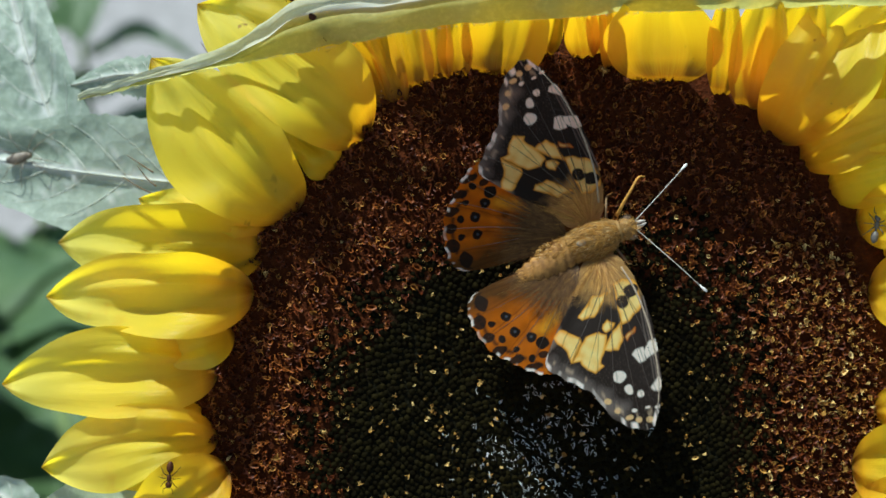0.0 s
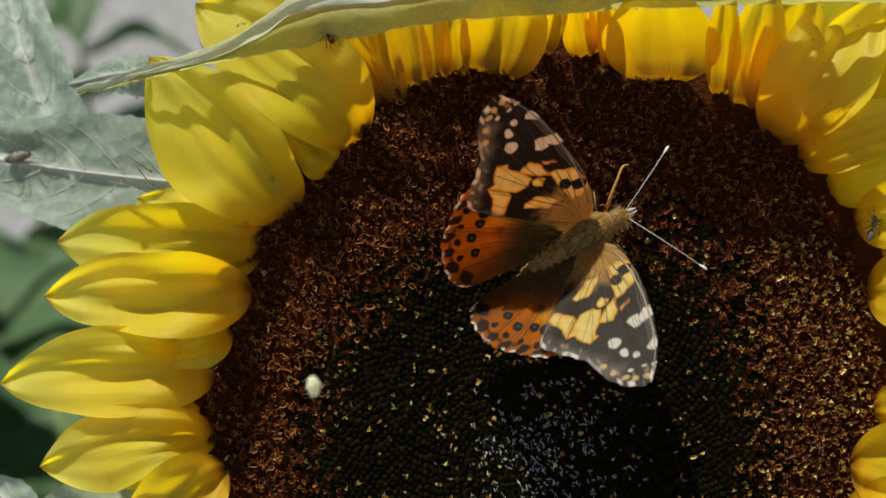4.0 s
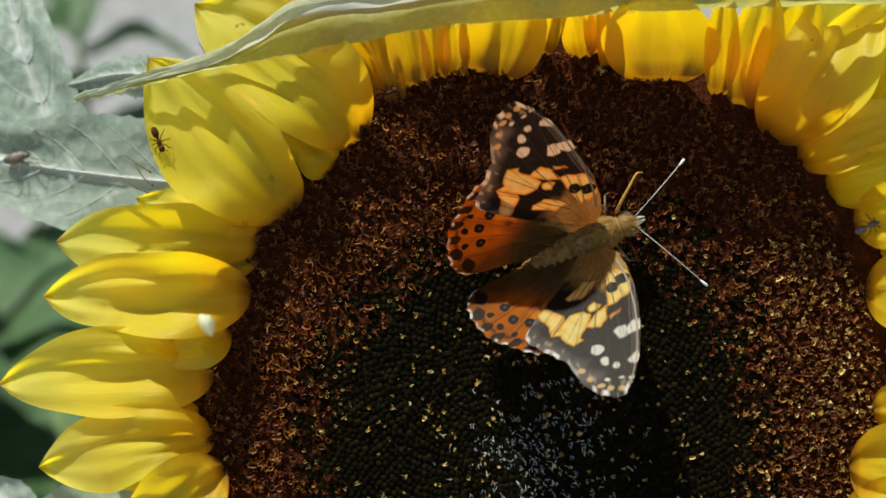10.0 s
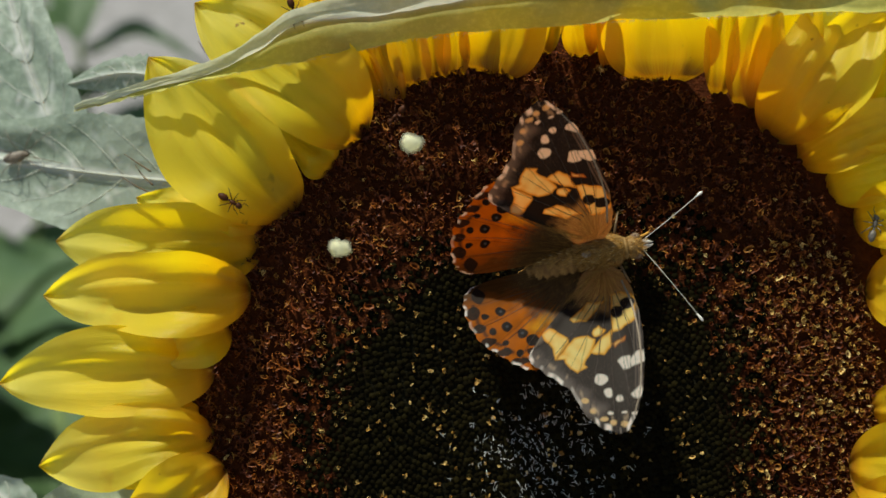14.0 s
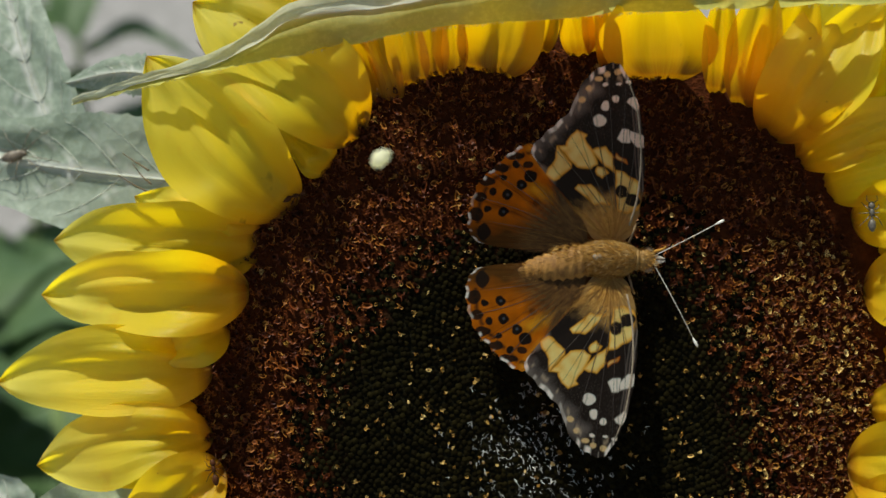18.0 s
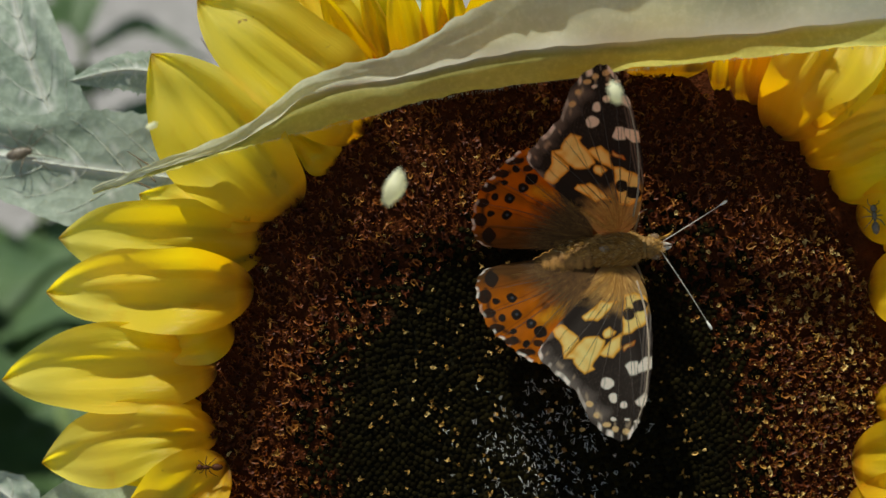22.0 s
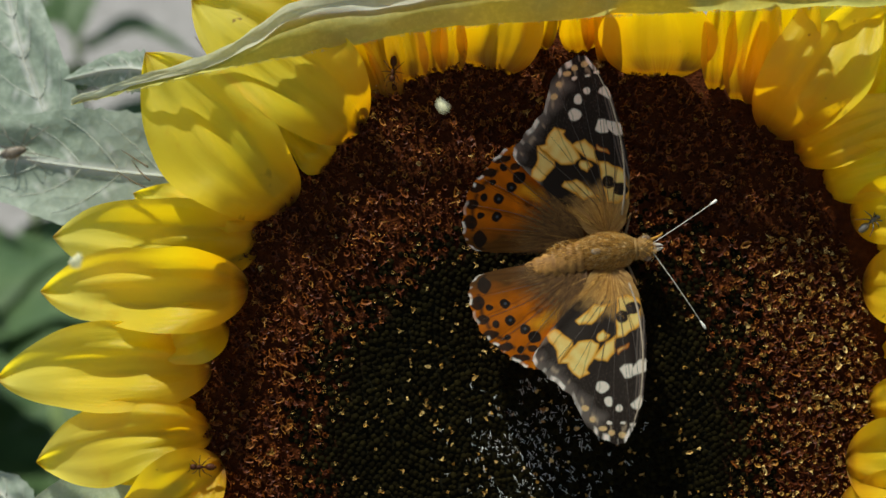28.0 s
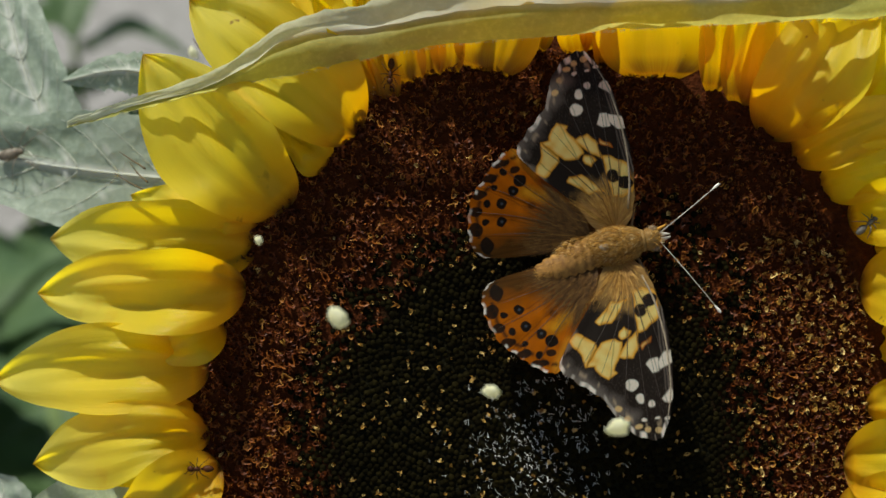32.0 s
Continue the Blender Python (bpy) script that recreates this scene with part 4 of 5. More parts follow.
def butterfly_body():
    q = U
    th = part("thorax", blob("thorax", (8 * q, 0, 6 * q), (54 * q, 34 * q, 29 * q), FUR_DARK, 20, 14, 0.1), butterfly, None, "brown furry thorax")
    fur("fur", on_body(8 * q, 53 * q, 33 * q, 28 * q, 6 * q), 6500, 11 * q, FUR_PALE, th, 1, (-1.1, 0, 0.1))
    fur("fur", on_body(-52 * q, 46 * q, 27 * q, 26 * q, 4 * q), 1700, 8 * q, FUR_PALE, th, 7, (-1.3, 0, -0.15))
    part("collar", blob("collar", (56 * q, 0, 5 * q), (7 * q, 20 * q, 17 * q), FUR_DARK, 18, 8, 0.2), th, None, "brown collar behind the head")
    part("scutellum", blob("scutellum", (-14 * q, 2 * q, 34 * q), (9 * q, 6 * q, 2 * q), COSTA, 12, 8, 0.2), th, None, "small pale grey plate on the back")
    belly = blob("abdomen", (-76 * q, 0, 3 * q), (78 * q, 30 * q, 26 * q), ABDOMEN, 24, 44, 0.06, 0.28)
    for v in belly.vertices:
        # bent to one side, with shallow rings
        k = 1 + 0.09 * math.sin(v.co.x / q * 0.42)
        v.co = Vector((v.co.x, v.co.y * k + 0.20 * (v.co.x + 8 * q), v.co.z * k))
    ab = part("abdomen", belly, butterfly, None, "tapering golden-brown ringed abdomen")
    w0 = on_body(-76 * q, 72 * q, 23 * q, 22 * q, 3 * q)
    fur("fur", lambda r: (lambda pn: (pn[0] + Vector((0, 0.20 * (pn[0].x + 8 * q), 0)), pn[1]))(w0(r)), 1100, 6 * q, FUR_AMBER, ab, 2, (-1, -0.2, 0.1))
    hd = part("head", blob("head", (70 * q, 0, 4 * q), (18 * q, 20 * q, 17 * q), FUR_DARK, 14, 10, 0.1), butterfly, None, "small furry head")
    fur("fur", on_body(70 * q, 17 * q, 19 * q, 16 * q, 4 * q), 320, 11 * q, FUR_PALE, hd, 3, (0.5, 0, 0.3))
    for s in (1, -1):
        part("eye", blob("eye", (76 * q, s * 16 * q, 4 * q), (9 * q, 7 * q, 10 * q), EYE_SKIN), hd)
        part("palp", tube("palp", spine([Vector((82 * q, s * 4 * q, 2 * q)), Vector((94 * q, s * 4 * q, 5 * q)), Vector((105 * q, s * 2 * q, 5 * q))], 8), [3 * q, 3.6 * q, 3.6 * q, 3.4 * q, 3 * q, 2.4 * q, 1.6 * q, 0.7 * q], ANTENNA, 8), hd)
        # antenna: slender shaft and pale club
        turn = radians(29 if s > 0 else -61)
        L = (132 if s > 0 else 158) * q
        o = Vector((84 * q, s * 6 * q, 10 * q))
        d = Vector((math.cos(turn), math.sin(turn), 0))
        n = Vector((0, 0, 1))
        pts = [o + d * (L * f) + n * (0.10 * L * math.sin(math.pi * f * 0.8)) for f in (0, 0.2, 0.4, 0.6, 0.8, 0.93)]
        an = part("antenna", tube("antenna", spine(pts, 12), 0.8 * q, ANTENNA, 6), hd)
        a, b = pts[-1], pts[-1] + d * (0.09 * L)
        part("club", tube("club", [a - d * 4 * q, a, a.lerp(b, 0.4), a.lerp(b, 0.8), b], [0.9 * q, 1.6 * q, 2.5 * q, 2.4 * q, 1.0 * q], WHITE_TIP, 8), an, None, "pale club tip")
        # legs
        for k, (x, fx, fy) in enumerate(((40, 60, 62), (18, 10, 70))):
            pts = [Vector((x * q, s * 16 * q, -10 * q)), Vector(((x + fx) / 2 * q, s * fy * 0.8 * q, 4 * q)), Vector((fx * q, s * fy * q, -34 * q)), Vector(((fx + 12) * q, s * (fy + 4) * q, -37 * q))]
            part("leg", tube("leg", spine(pts, 9), [2.6 * q, 2.4 * q, 2.2 * q, 2 * q, 1.8 * q, 1.6 * q, 1.4 * q, 1.2 * q, 1.0 * q], LEG_SKIN, 6), butterfly)
    part("proboscis", tube("proboscis", spine([Vector((86 * q, 0, -6 * q)), Vector((100 * q, 0, -18 * q)), Vector((92 * q, 0, -36 * q))], 8), 1.2 * q, TWIG, 6), hd)


butterfly_body()
q = U
foreleg = part("foreleg", tube("foreleg", spine([Vector((0, 0, 0)), Vector((12 * q, 14 * q, 14 * q)), Vector((33 * q, 33 * q, 20 * q)), Vector((54 * q, 50 * q, 14 * q)), Vector((66 * q, 48 * q, 6 * q))], 14), [3.4 * q - 0.15 * q * i for i in range(14)], FUR_PALE, 7), butterfly, pose(62 * q, 26 * q, 2 * q), "pale bristly foreleg held up")
for side in (1, -1):
    wing_hair(wings["forewing", side], (1090, 470), FORE, 380, 96, side, 5, FUR_AMBER, 0.15)
    wing_hair(wings["hindwing", side], (1050, 466), HIND, 2800, 120, side, 6, FUR_GOLD, 0.17)


# ---- small animals ----
def ant(name, label, scale=1.0, mat=CHITIN, category="ant", m=None):
    """An ant, 1 unit long overall about 60 plan units, its feet at z = 0, head towards +x."""
    q = U * scale
    ob = thing(name, m or H, label, category)
    z = 7 * q
    part("abdomen", blob("abdomen", (-17 * q, 0, z), (13 * q, 8 * q, 7.5 * q), mat, 12, 8, 0, 0.1), ob)
    part("waist", blob("waist", (-2 * q, 0, z), (4 * q, 2.6 * q, 3.4 * q), mat, 8, 6), ob)
    part("thorax", blob("thorax", (8 * q, 0, z + 1 * q), (9 * q, 5 * q, 5 * q), mat, 12, 8, 0.1, 0.15), ob)
    hd = part("head", blob("head", (23 * q, 0, z), (8 * q, 7 * q, 5.5 * q), mat, 12, 8, 0, -0.15), ob)
    for s in (1, -1):
        part("antenna", tube("antenna", [Vector((28 * q, s * 3 * q, z + 1 * q)), Vector((33 * q, s * 11 * q, z + 5 * q)), Vector((43 * q, s * 10 * q, z + 1 * q))], [0.9 * q, 0.8 * q, 0.6 * q], mat, 6), hd)
        for x0, x1, x2, y2 in ((13, 18, 30, 19), (8, 8, 8, 25), (3, -3, -18, 23)):
            part("leg", tube("leg", spine([Vector((x0 * q, s * 4 * q, z - 1 * q)), Vector((x1 * q, s * 11 * q, z + 7 * q)), Vector(((x1 + x2) / 2 * q, s * (y2 * 0.75) * q, z - 1 * q)), Vector((x2 * q, s * y2 * q, 0.3 * q))], 8), [1.3 * q, 1.2 * q, 1.1 * q, 1.0 * q, 0.9 * q, 0.8 * q, 0.7 * q, 0.5 * q], mat, 6), ob)
    return ob


ants = [ant("ant", "small dark brown ant crawling over the petals", 0.76) for _ in range(4)]
for a in ants:
    tagged(a, group="ants on the flower")
fly = ant("bug", "small grey shiny bug sitting on a petal base", 0.85, BUGSHELL, "insect")


def long_legged_spider():
    """A brown spider with thin stretched legs, on the grey-green leaf."""
    q = U * 0.8
    m = H @ Matrix.Translation(F(36, 276, -0.0318)) @ pose(0, 0, 0, 0, 0, 14)
    ob = thing("spider", m, "brown long-legged spider sitting on the grey-green leaf", "spider")
    part("abdomen", blob("abdomen", (-8 * q, 0, 8 * q), (32 * q, 15 * q, 12 * q), SPIDERSKIN, 14, 9, 0.15), ob)
    part("head", blob("head", (20 * q, 0, 7 * q), (9 * q, 8 * q, 7 * q), SPIDERSKIN, 10, 8), ob)
    for s in (1, -1):
        for x, fx, fy in ((22, 110, 55), (16, 60, 75), (8, -30, 80), (0, -70, 45)):
            pts = [Vector((x * q, s * 6 * q, 7 * q)), Vector(((x + fx * 0.45) * q, s * fy * 0.5 * q, 26 * q)), Vector(((x + fx * 0.75) * q, s * fy * 0.8 * q, 10 * q)), Vector(((x + fx) * q, s * fy * q, 1 * q))]
            part("leg", tube("leg", spine(pts, 10), [1.3 * q] * 3 + [1.0 * q] * 3 + [0.7 * q] * 4, SPIDERSKIN, 5), ob)


long_legged_spider()


def hairs():
    """Dry hair-like tips of withered bracts that stand out between the petals."""
    for pts in ([(352, 72), (366, 92), (384, 114)], [(222, 272), (246, 288), (268, 302)], [(214, 310), (246, 330), (282, 346)], [(240, 290), (256, 312), (272, 326)]):
        mid = [F(u, v, -0.010 + 0.002 * i) for i, (u, v) in enumerate(pts)]
        part("bract_tip", tube("bract_tip", spine(mid, 8), [0.00006, 0.00008, 0.0001, 0.00012, 0.00013, 0.00014, 0.00015, 0.00016], TWIG, 5), flower, ON, "dry brown bract tip")


hairs()


# ---- specks of a dust overlay, built as drifting bodies ----
SPECK = plain_noise_material("overlay_grain", (0.90, 0.88, 0.58), (0.97, 0.96, 0.78), 2500, 0.6, 0.3, 0.0001, 0.3, 0.6)


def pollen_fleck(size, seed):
    """A ragged clot standing in for an overlay speck, size plan units across."""
    me = blob("pollen_fleck", (0, 0, 0), (0.90 * size * U, 0.70 * size * U, 0.55 * size * U), SPECK, 12, 8, 0.55, 0.2, seed * 3.1)
    ob = thing("pollen_fleck", H, "pale yellow speck of a dust overlay, built as a drifting clot", "pollen", "pollen drifting past the bloom", me)
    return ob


# each of these bodies follows one speck of the overlay
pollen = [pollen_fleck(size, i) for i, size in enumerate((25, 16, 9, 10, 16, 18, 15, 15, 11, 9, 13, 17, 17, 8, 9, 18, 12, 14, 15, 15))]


# ---- florets ----
def floret_shape(seed):
    """An open floret seen end-on: a bent tube with a flared, ragged rim, stretched along x, and two curled arms."""
    rnd = random.Random(seed)
    verts, faces, tips = [], [], []
    long = rnd.uniform(1.0, 2.1)
    lean = np.array((rnd.uniform(-1, 4), rnd.uniform(-2, 2), 0.0))
    rim = rnd.uniform(2.9, 4.3)
    sides = 7
    rough = [rnd.uniform(0.72, 1.25) for _ in range(sides)]
    for rad, z, tip in ((1.5, 0.0, 0.0), (rim * 0.72, 6.5, 0.15), (rim, 9.0, 1.0), (rim * 0.70, 8.2, 0.5), (rim * 0.35, 4.5, 0.0)):
        for k in range(sides):
            a = 2 * math.pi * k / sides
            q = rad * (rough[k] if z > 6 else 1)
            stretch = long if z > 4 else 1
            verts.append(tuple((np.array((q * math.cos(a) * stretch, q * math.sin(a), z * (0.85 + 0.25 * rough[k]))) + lean * z / 9) * U))
            tips.append(tip)
    for ring in range(4):
        for k in range(sides):
            if ring >= 1 and k == seed % sides and seed % 3:
                continue
            k2 = (k + 1) % sides
            faces.append((ring * sides + k, ring * sides + k2, (ring + 1) * sides + k2, (ring + 1) * sides + k))
    if seed % 2:
        for sgn in (-1, 1):
            p = np.array((0.0, 0.0, 8.0)) + lean
            h = 0.5 * sgn + (0 if seed % 4 == 1 else math.pi)
            b = len(verts)
            for k in range(5):
                w = (0.75, 0.75, 0.7, 0.6, 0.3)[k]
                for e in (-w, w):
                    verts.append(tuple((p + np.array((-math.sin(h) * e, math.cos(h) * e, 0.25 * e))) * U))
                    tips.append(0.55 + 0.1 * k)
                p = p + np.array((math.cos(h), math.sin(h), 0.55 - 0.35 * k)) * rnd.uniform(2.0, 3.6)
                h += sgn * rnd.uniform(-0.5, 1.0)
            for k in range(4):
                faces.append((b + 2 * k, b + 2 * k + 1, b + 2 * k + 3, b + 2 * k + 2))
    return np.array(verts), faces, np.array(tips)


def star_shape(seed):
    """A floret just opening: a short cup with five pollen-tipped lobes."""
    rnd = random.Random(seed)
    v, f, tips = [], [], []
    lean = np.array((rnd.uniform(-2, 2), rnd.uniform(-2, 2), 9.0))
    for k in range(5):
        a = k * 1.2566 + rnd.uniform(-0.3, 0.3)
        r = rnd.uniform(2.6, 4.2)
        ca, sa = math.cos(a), math.sin(a)
        w = rnd.uniform(0.9, 1.5)
        b = len(v)
        for rad, z, ww, tip in ((1.6, -4.0, 1.3, 0.0), (r * 0.6, 0.5, w, 0.3), (r, rnd.uniform(1.0, 2.6), w * 0.9, 1.0), (r * rnd.uniform(0.65, 1.1), rnd.uniform(2.0, 4.0), 0.45, 1.0)):
            for sgn in (-1, 1):
                v.append((lean + np.array((ca * rad - sa * ww * sgn, sa * rad + ca * ww * sgn, z))) * U)
                tips.append(tip)
        for i in range(3):
            q = b + i * 2
            f.append((q, q + 1, q + 3, q + 2))
    return np.array(v), f, np.array(tips)


def bud_shape(seed):
    """An unopened floret: a low six-sided cushion."""
    rnd = random.Random(seed)
    v = [(0, 0, 0)] + [(6.3 * U * math.cos(a), 6.3 * U * math.sin(a), 2 * U) for a in [k * math.pi / 3 for k in range(6)]]
    v += [(4.9 * U * math.cos(a), 4.9 * U * math.sin(a), rnd.uniform(3.8, 5.0) * U) for a in [k * math.pi / 3 for k in range(6)]] + [(rnd.uniform(-1, 1) * U, rnd.uniform(-1, 1) * U, 6.2 * U)]
    f = []
    for k in range(6):
        k2 = (k + 1) % 6
        f += [(1 + k, 1 + k2, 7 + k2, 7 + k), (7 + k, 7 + k2, 13)]
    return np.array(v), f


def fleck_shape(seed, L):
    rnd = random.Random(seed)
    c = rnd.uniform(-0.5, 0.5) * L
    v = [(-L, -1.0 * U, 0), (-L * 0.3, -1.5 * U, 1.5 * U), (L * 0.4, c * 0.4 - 1.4 * U, 2.2 * U), (L, c, 0.8 * U), (L * 0.4, c * 0.4 + 1.4 * U, 1.8 * U), (-L * 0.3, 1.5 * U, 1.0 * U), (-L, 1.0 * U, -0.4 * U)]
    return np.array(v), [(0, 1, 5, 6), (1, 2, 4, 5), (2, 3, 4)]


def placed(shape, loc, rz, tilt, tilt_dir, s):
    m = Matrix.Translation(loc) @ Matrix.Rotation(tilt, 4, Vector((math.cos(tilt_dir), math.sin(tilt_dir), 0))) @ Matrix.Rotation(rz, 4, "Z") @ Matrix.Scale(s, 4)
    return m


class Heap:
    """Many small pieces gathered into one mesh."""

    def __init__(self):
        self.v, self.f, self.t, self.n = [], [], [], 0

    def add(self, shape, m):
        a = np.array(m)
        self.v.append(shape[0] @ a[:3, :3].T + a[:3, 3])
        self.t.append(shape[2] if len(shape) > 2 else np.zeros(len(shape[0])))
        self.f += [tuple(i + self.n for i in q) for q in shape[1]]
        self.n += len(shape[0])

    def mesh(self, name, mat):
        me = mesh_of(name, np.concatenate(self.v).tolist(), self.f, mat, False)
        me.attributes.new("tip", "FLOAT", "POINT").data.foreach_set("value", np.concatenate(self.t))
        return me


def one_floret(shape):
    heap = Heap()
    heap.add(shape, Matrix.Identity(4))
    return heap.mesh("floret", FLORET_PIECE)


def florets():
    rnd = random.Random(11)
    open_shapes = [floret_shape(i) if i % 3 else star_shape(i) for i in range(42)]
    star_shapes = [star_shape(i) for i in range(10)]
    bud_shapes = [bud_shape(i) for i in range(5)]
    gold_shapes = [fleck_shape(i, rnd.uniform(4, 8) * U) for i in range(10)]
    chaff_shapes = [(s[0] * np.array((1, 0.45, 0.6)), s[1]) for s in [fleck_shape(40 + i, rnd.uniform(4, 10) * U) for i in range(10)]]
    piece_meshes = [one_floret(s) for s in open_shapes]
    outer, inner, gold, chaff = Heap(), Heap(), Heap(), Heap()
    singles = 0
    N = 13000
    golden = math.pi * (3 - math.sqrt(5))
    cu, cv = 950.0, 745.0          # the spiral's eye sits below the disc's middle
    any_turn = lambda: rnd.uniform(0, 6.28)
    for i in range(N):
        r = RR * 1.10 * math.sqrt((i + 0.5) / N)
        a = i * golden
        u = cu + r * math.cos(a) + rnd.uniform(-2.5, 2.5)
        v = cv - r * math.sin(a) * 1.08 + rnd.uniform(-2.5, 2.5)
        if ((u - CU) ** 2 + (v - CV) ** 2) > (RR * 1.0) ** 2:
            continue
        zone = math.hypot(u - 950, (v - 790) * 1.02) + 20 * noise.noise(Vector((u * 0.012, v * 0.012, 0)))
        p = F(u, v, dome(u, v))
        out = math.atan2(-(v - cv), u - cu)
        if zone > 352:
            # a ring of opening buds, then the open florets, the outermost withered and smaller
            wide = 88 + 75 * max(0.0, min(1.0, (u - 1060) / 120)) * max(0.0, min(1.0, (640 - v) / 150))
            early = zone < 352 + wide
            if early and rnd.random() < 0.84 - 0.55 * (zone - 352) / wide:
                inner.add(rnd.choice(bud_shapes), placed(None, p, any_turn(), rnd.uniform(0, 0.2), any_turn(), 1.0))
                if rnd.random() < 0.40:
                    gold.add(rnd.choice(star_shapes), placed(None, p - Vector((0, 0, 3 * U)), any_turn(), rnd.uniform(0, 0.4), any_turn(), rnd.uniform(0.6, 1.0)))
                continue
            # right side: fewer gaps and extra gold tips imitate a warm glow there
            right = u > 1310 and v > 430
            if rnd.random() < (0.06 if right else 0.16):
                continue
            pick = rnd.randrange(len(open_shapes))
            k = rnd.uniform(0.85, 1.28) * (1.12 if 430 < zone < 530 else 1.0)
            m = placed(None, p, out + rnd.gauss(0, 0.45) + (math.pi if rnd.random() < 0.4 else 0), rnd.uniform(0, 0.6), any_turn(), k)
            if 120 < u - 300 < 560 and 520 < v < 860 and singles < 300 and rnd.random() < 0.75:
                singles += 1
                part("floret", piece_meshes[pick], flower, ON @ m)
            else:
                outer.add(open_shapes[pick], m)
            if rnd.random() < 0.03 + (0.42 if right else 0):
                gold.add(rnd.choice(open_shapes), placed(None, p + Vector((0, 0, 4 * U)), any_turn(), rnd.uniform(0, 0.9), any_turn(), rnd.uniform(0.6, 1.1)))
        else:
            inner.add(rnd.choice(bud_shapes), placed(None, p, any_turn(), rnd.uniform(0, 0.55), any_turn(), rnd.uniform(0.75, 1.12)))
            clump = noise.noise(Vector((u * 0.02, v * 0.02, 4.0)))
            if rnd.random() < (0.34 + 0.70 * clump) * (1.0 if zone < 290 else 0.45):
                curl = rnd.random() < 0.35
                gold.add(rnd.choice(open_shapes if curl else gold_shapes), placed(None, p + Vector((0, 0, 3 * U)), any_turn(), rnd.uniform(0, 0.9), any_turn(), rnd.uniform(0.5, 0.85) if curl else rnd.uniform(0.25, 0.55)))
            d = math.hypot(u - 955, v - 800)
            for _ in range(4 if rnd.random() < 0.85 * math.exp(-(d / 98) ** 2) else 0):
                chaff.add(rnd.choice(chaff_shapes), placed(None, p + Vector((rnd.uniform(-4, 4) * U, rnd.uniform(-4, 4) * U, 8 * U)), rnd.gauss(-1.2, 0.7), rnd.uniform(0, 1.1), any_turn(), rnd.uniform(0.2, 0.65)))
    part("floret_carpet", outer.mesh("floret_carpet", FLORET), flower, ON, "rust-brown curled open florets", "stuff")
    part("bud_carpet", inner.mesh("bud_carpet", BUD), flower, ON, "near-black unopened florets", "stuff")
    part("pollen_dusting", gold.mesh("pollen_dusting", GOLD), flower, ON, "golden pollen-laden floret tips", "stuff")
    part("chaff", chaff.mesh("chaff", CHAFF), flower, ON, "whitish dry chaff in the disc's heart", "stuff")


florets()

# ---- what moves ----
SURF_A = np.array(SURF)


def foot(u, v):
    """The height of the petals or of the florets at a plan point."""
    near = (SURF_A[:, 0] - u) ** 2 + (SURF_A[:, 1] - v) ** 2 < 14 ** 2
    z = SURF_A[near, 2].max() if near.any() else -0.02
    if (u - CU) ** 2 + (v - CV) ** 2 < RR ** 2:
        z = max(z, dome(u, v) + 12 * U)
    return z


def crawl(ob, rows):
    """rows: seconds, plan point, heading in degrees and, under a petal, the height below its upper face."""
    walk(ob, [(t, H @ Matrix.Translation(F(u, v, foot(u, v) - sum(under))) @ pose(0, 0, 0, 0, 0, a)) for t, u, v, a, *under in rows])


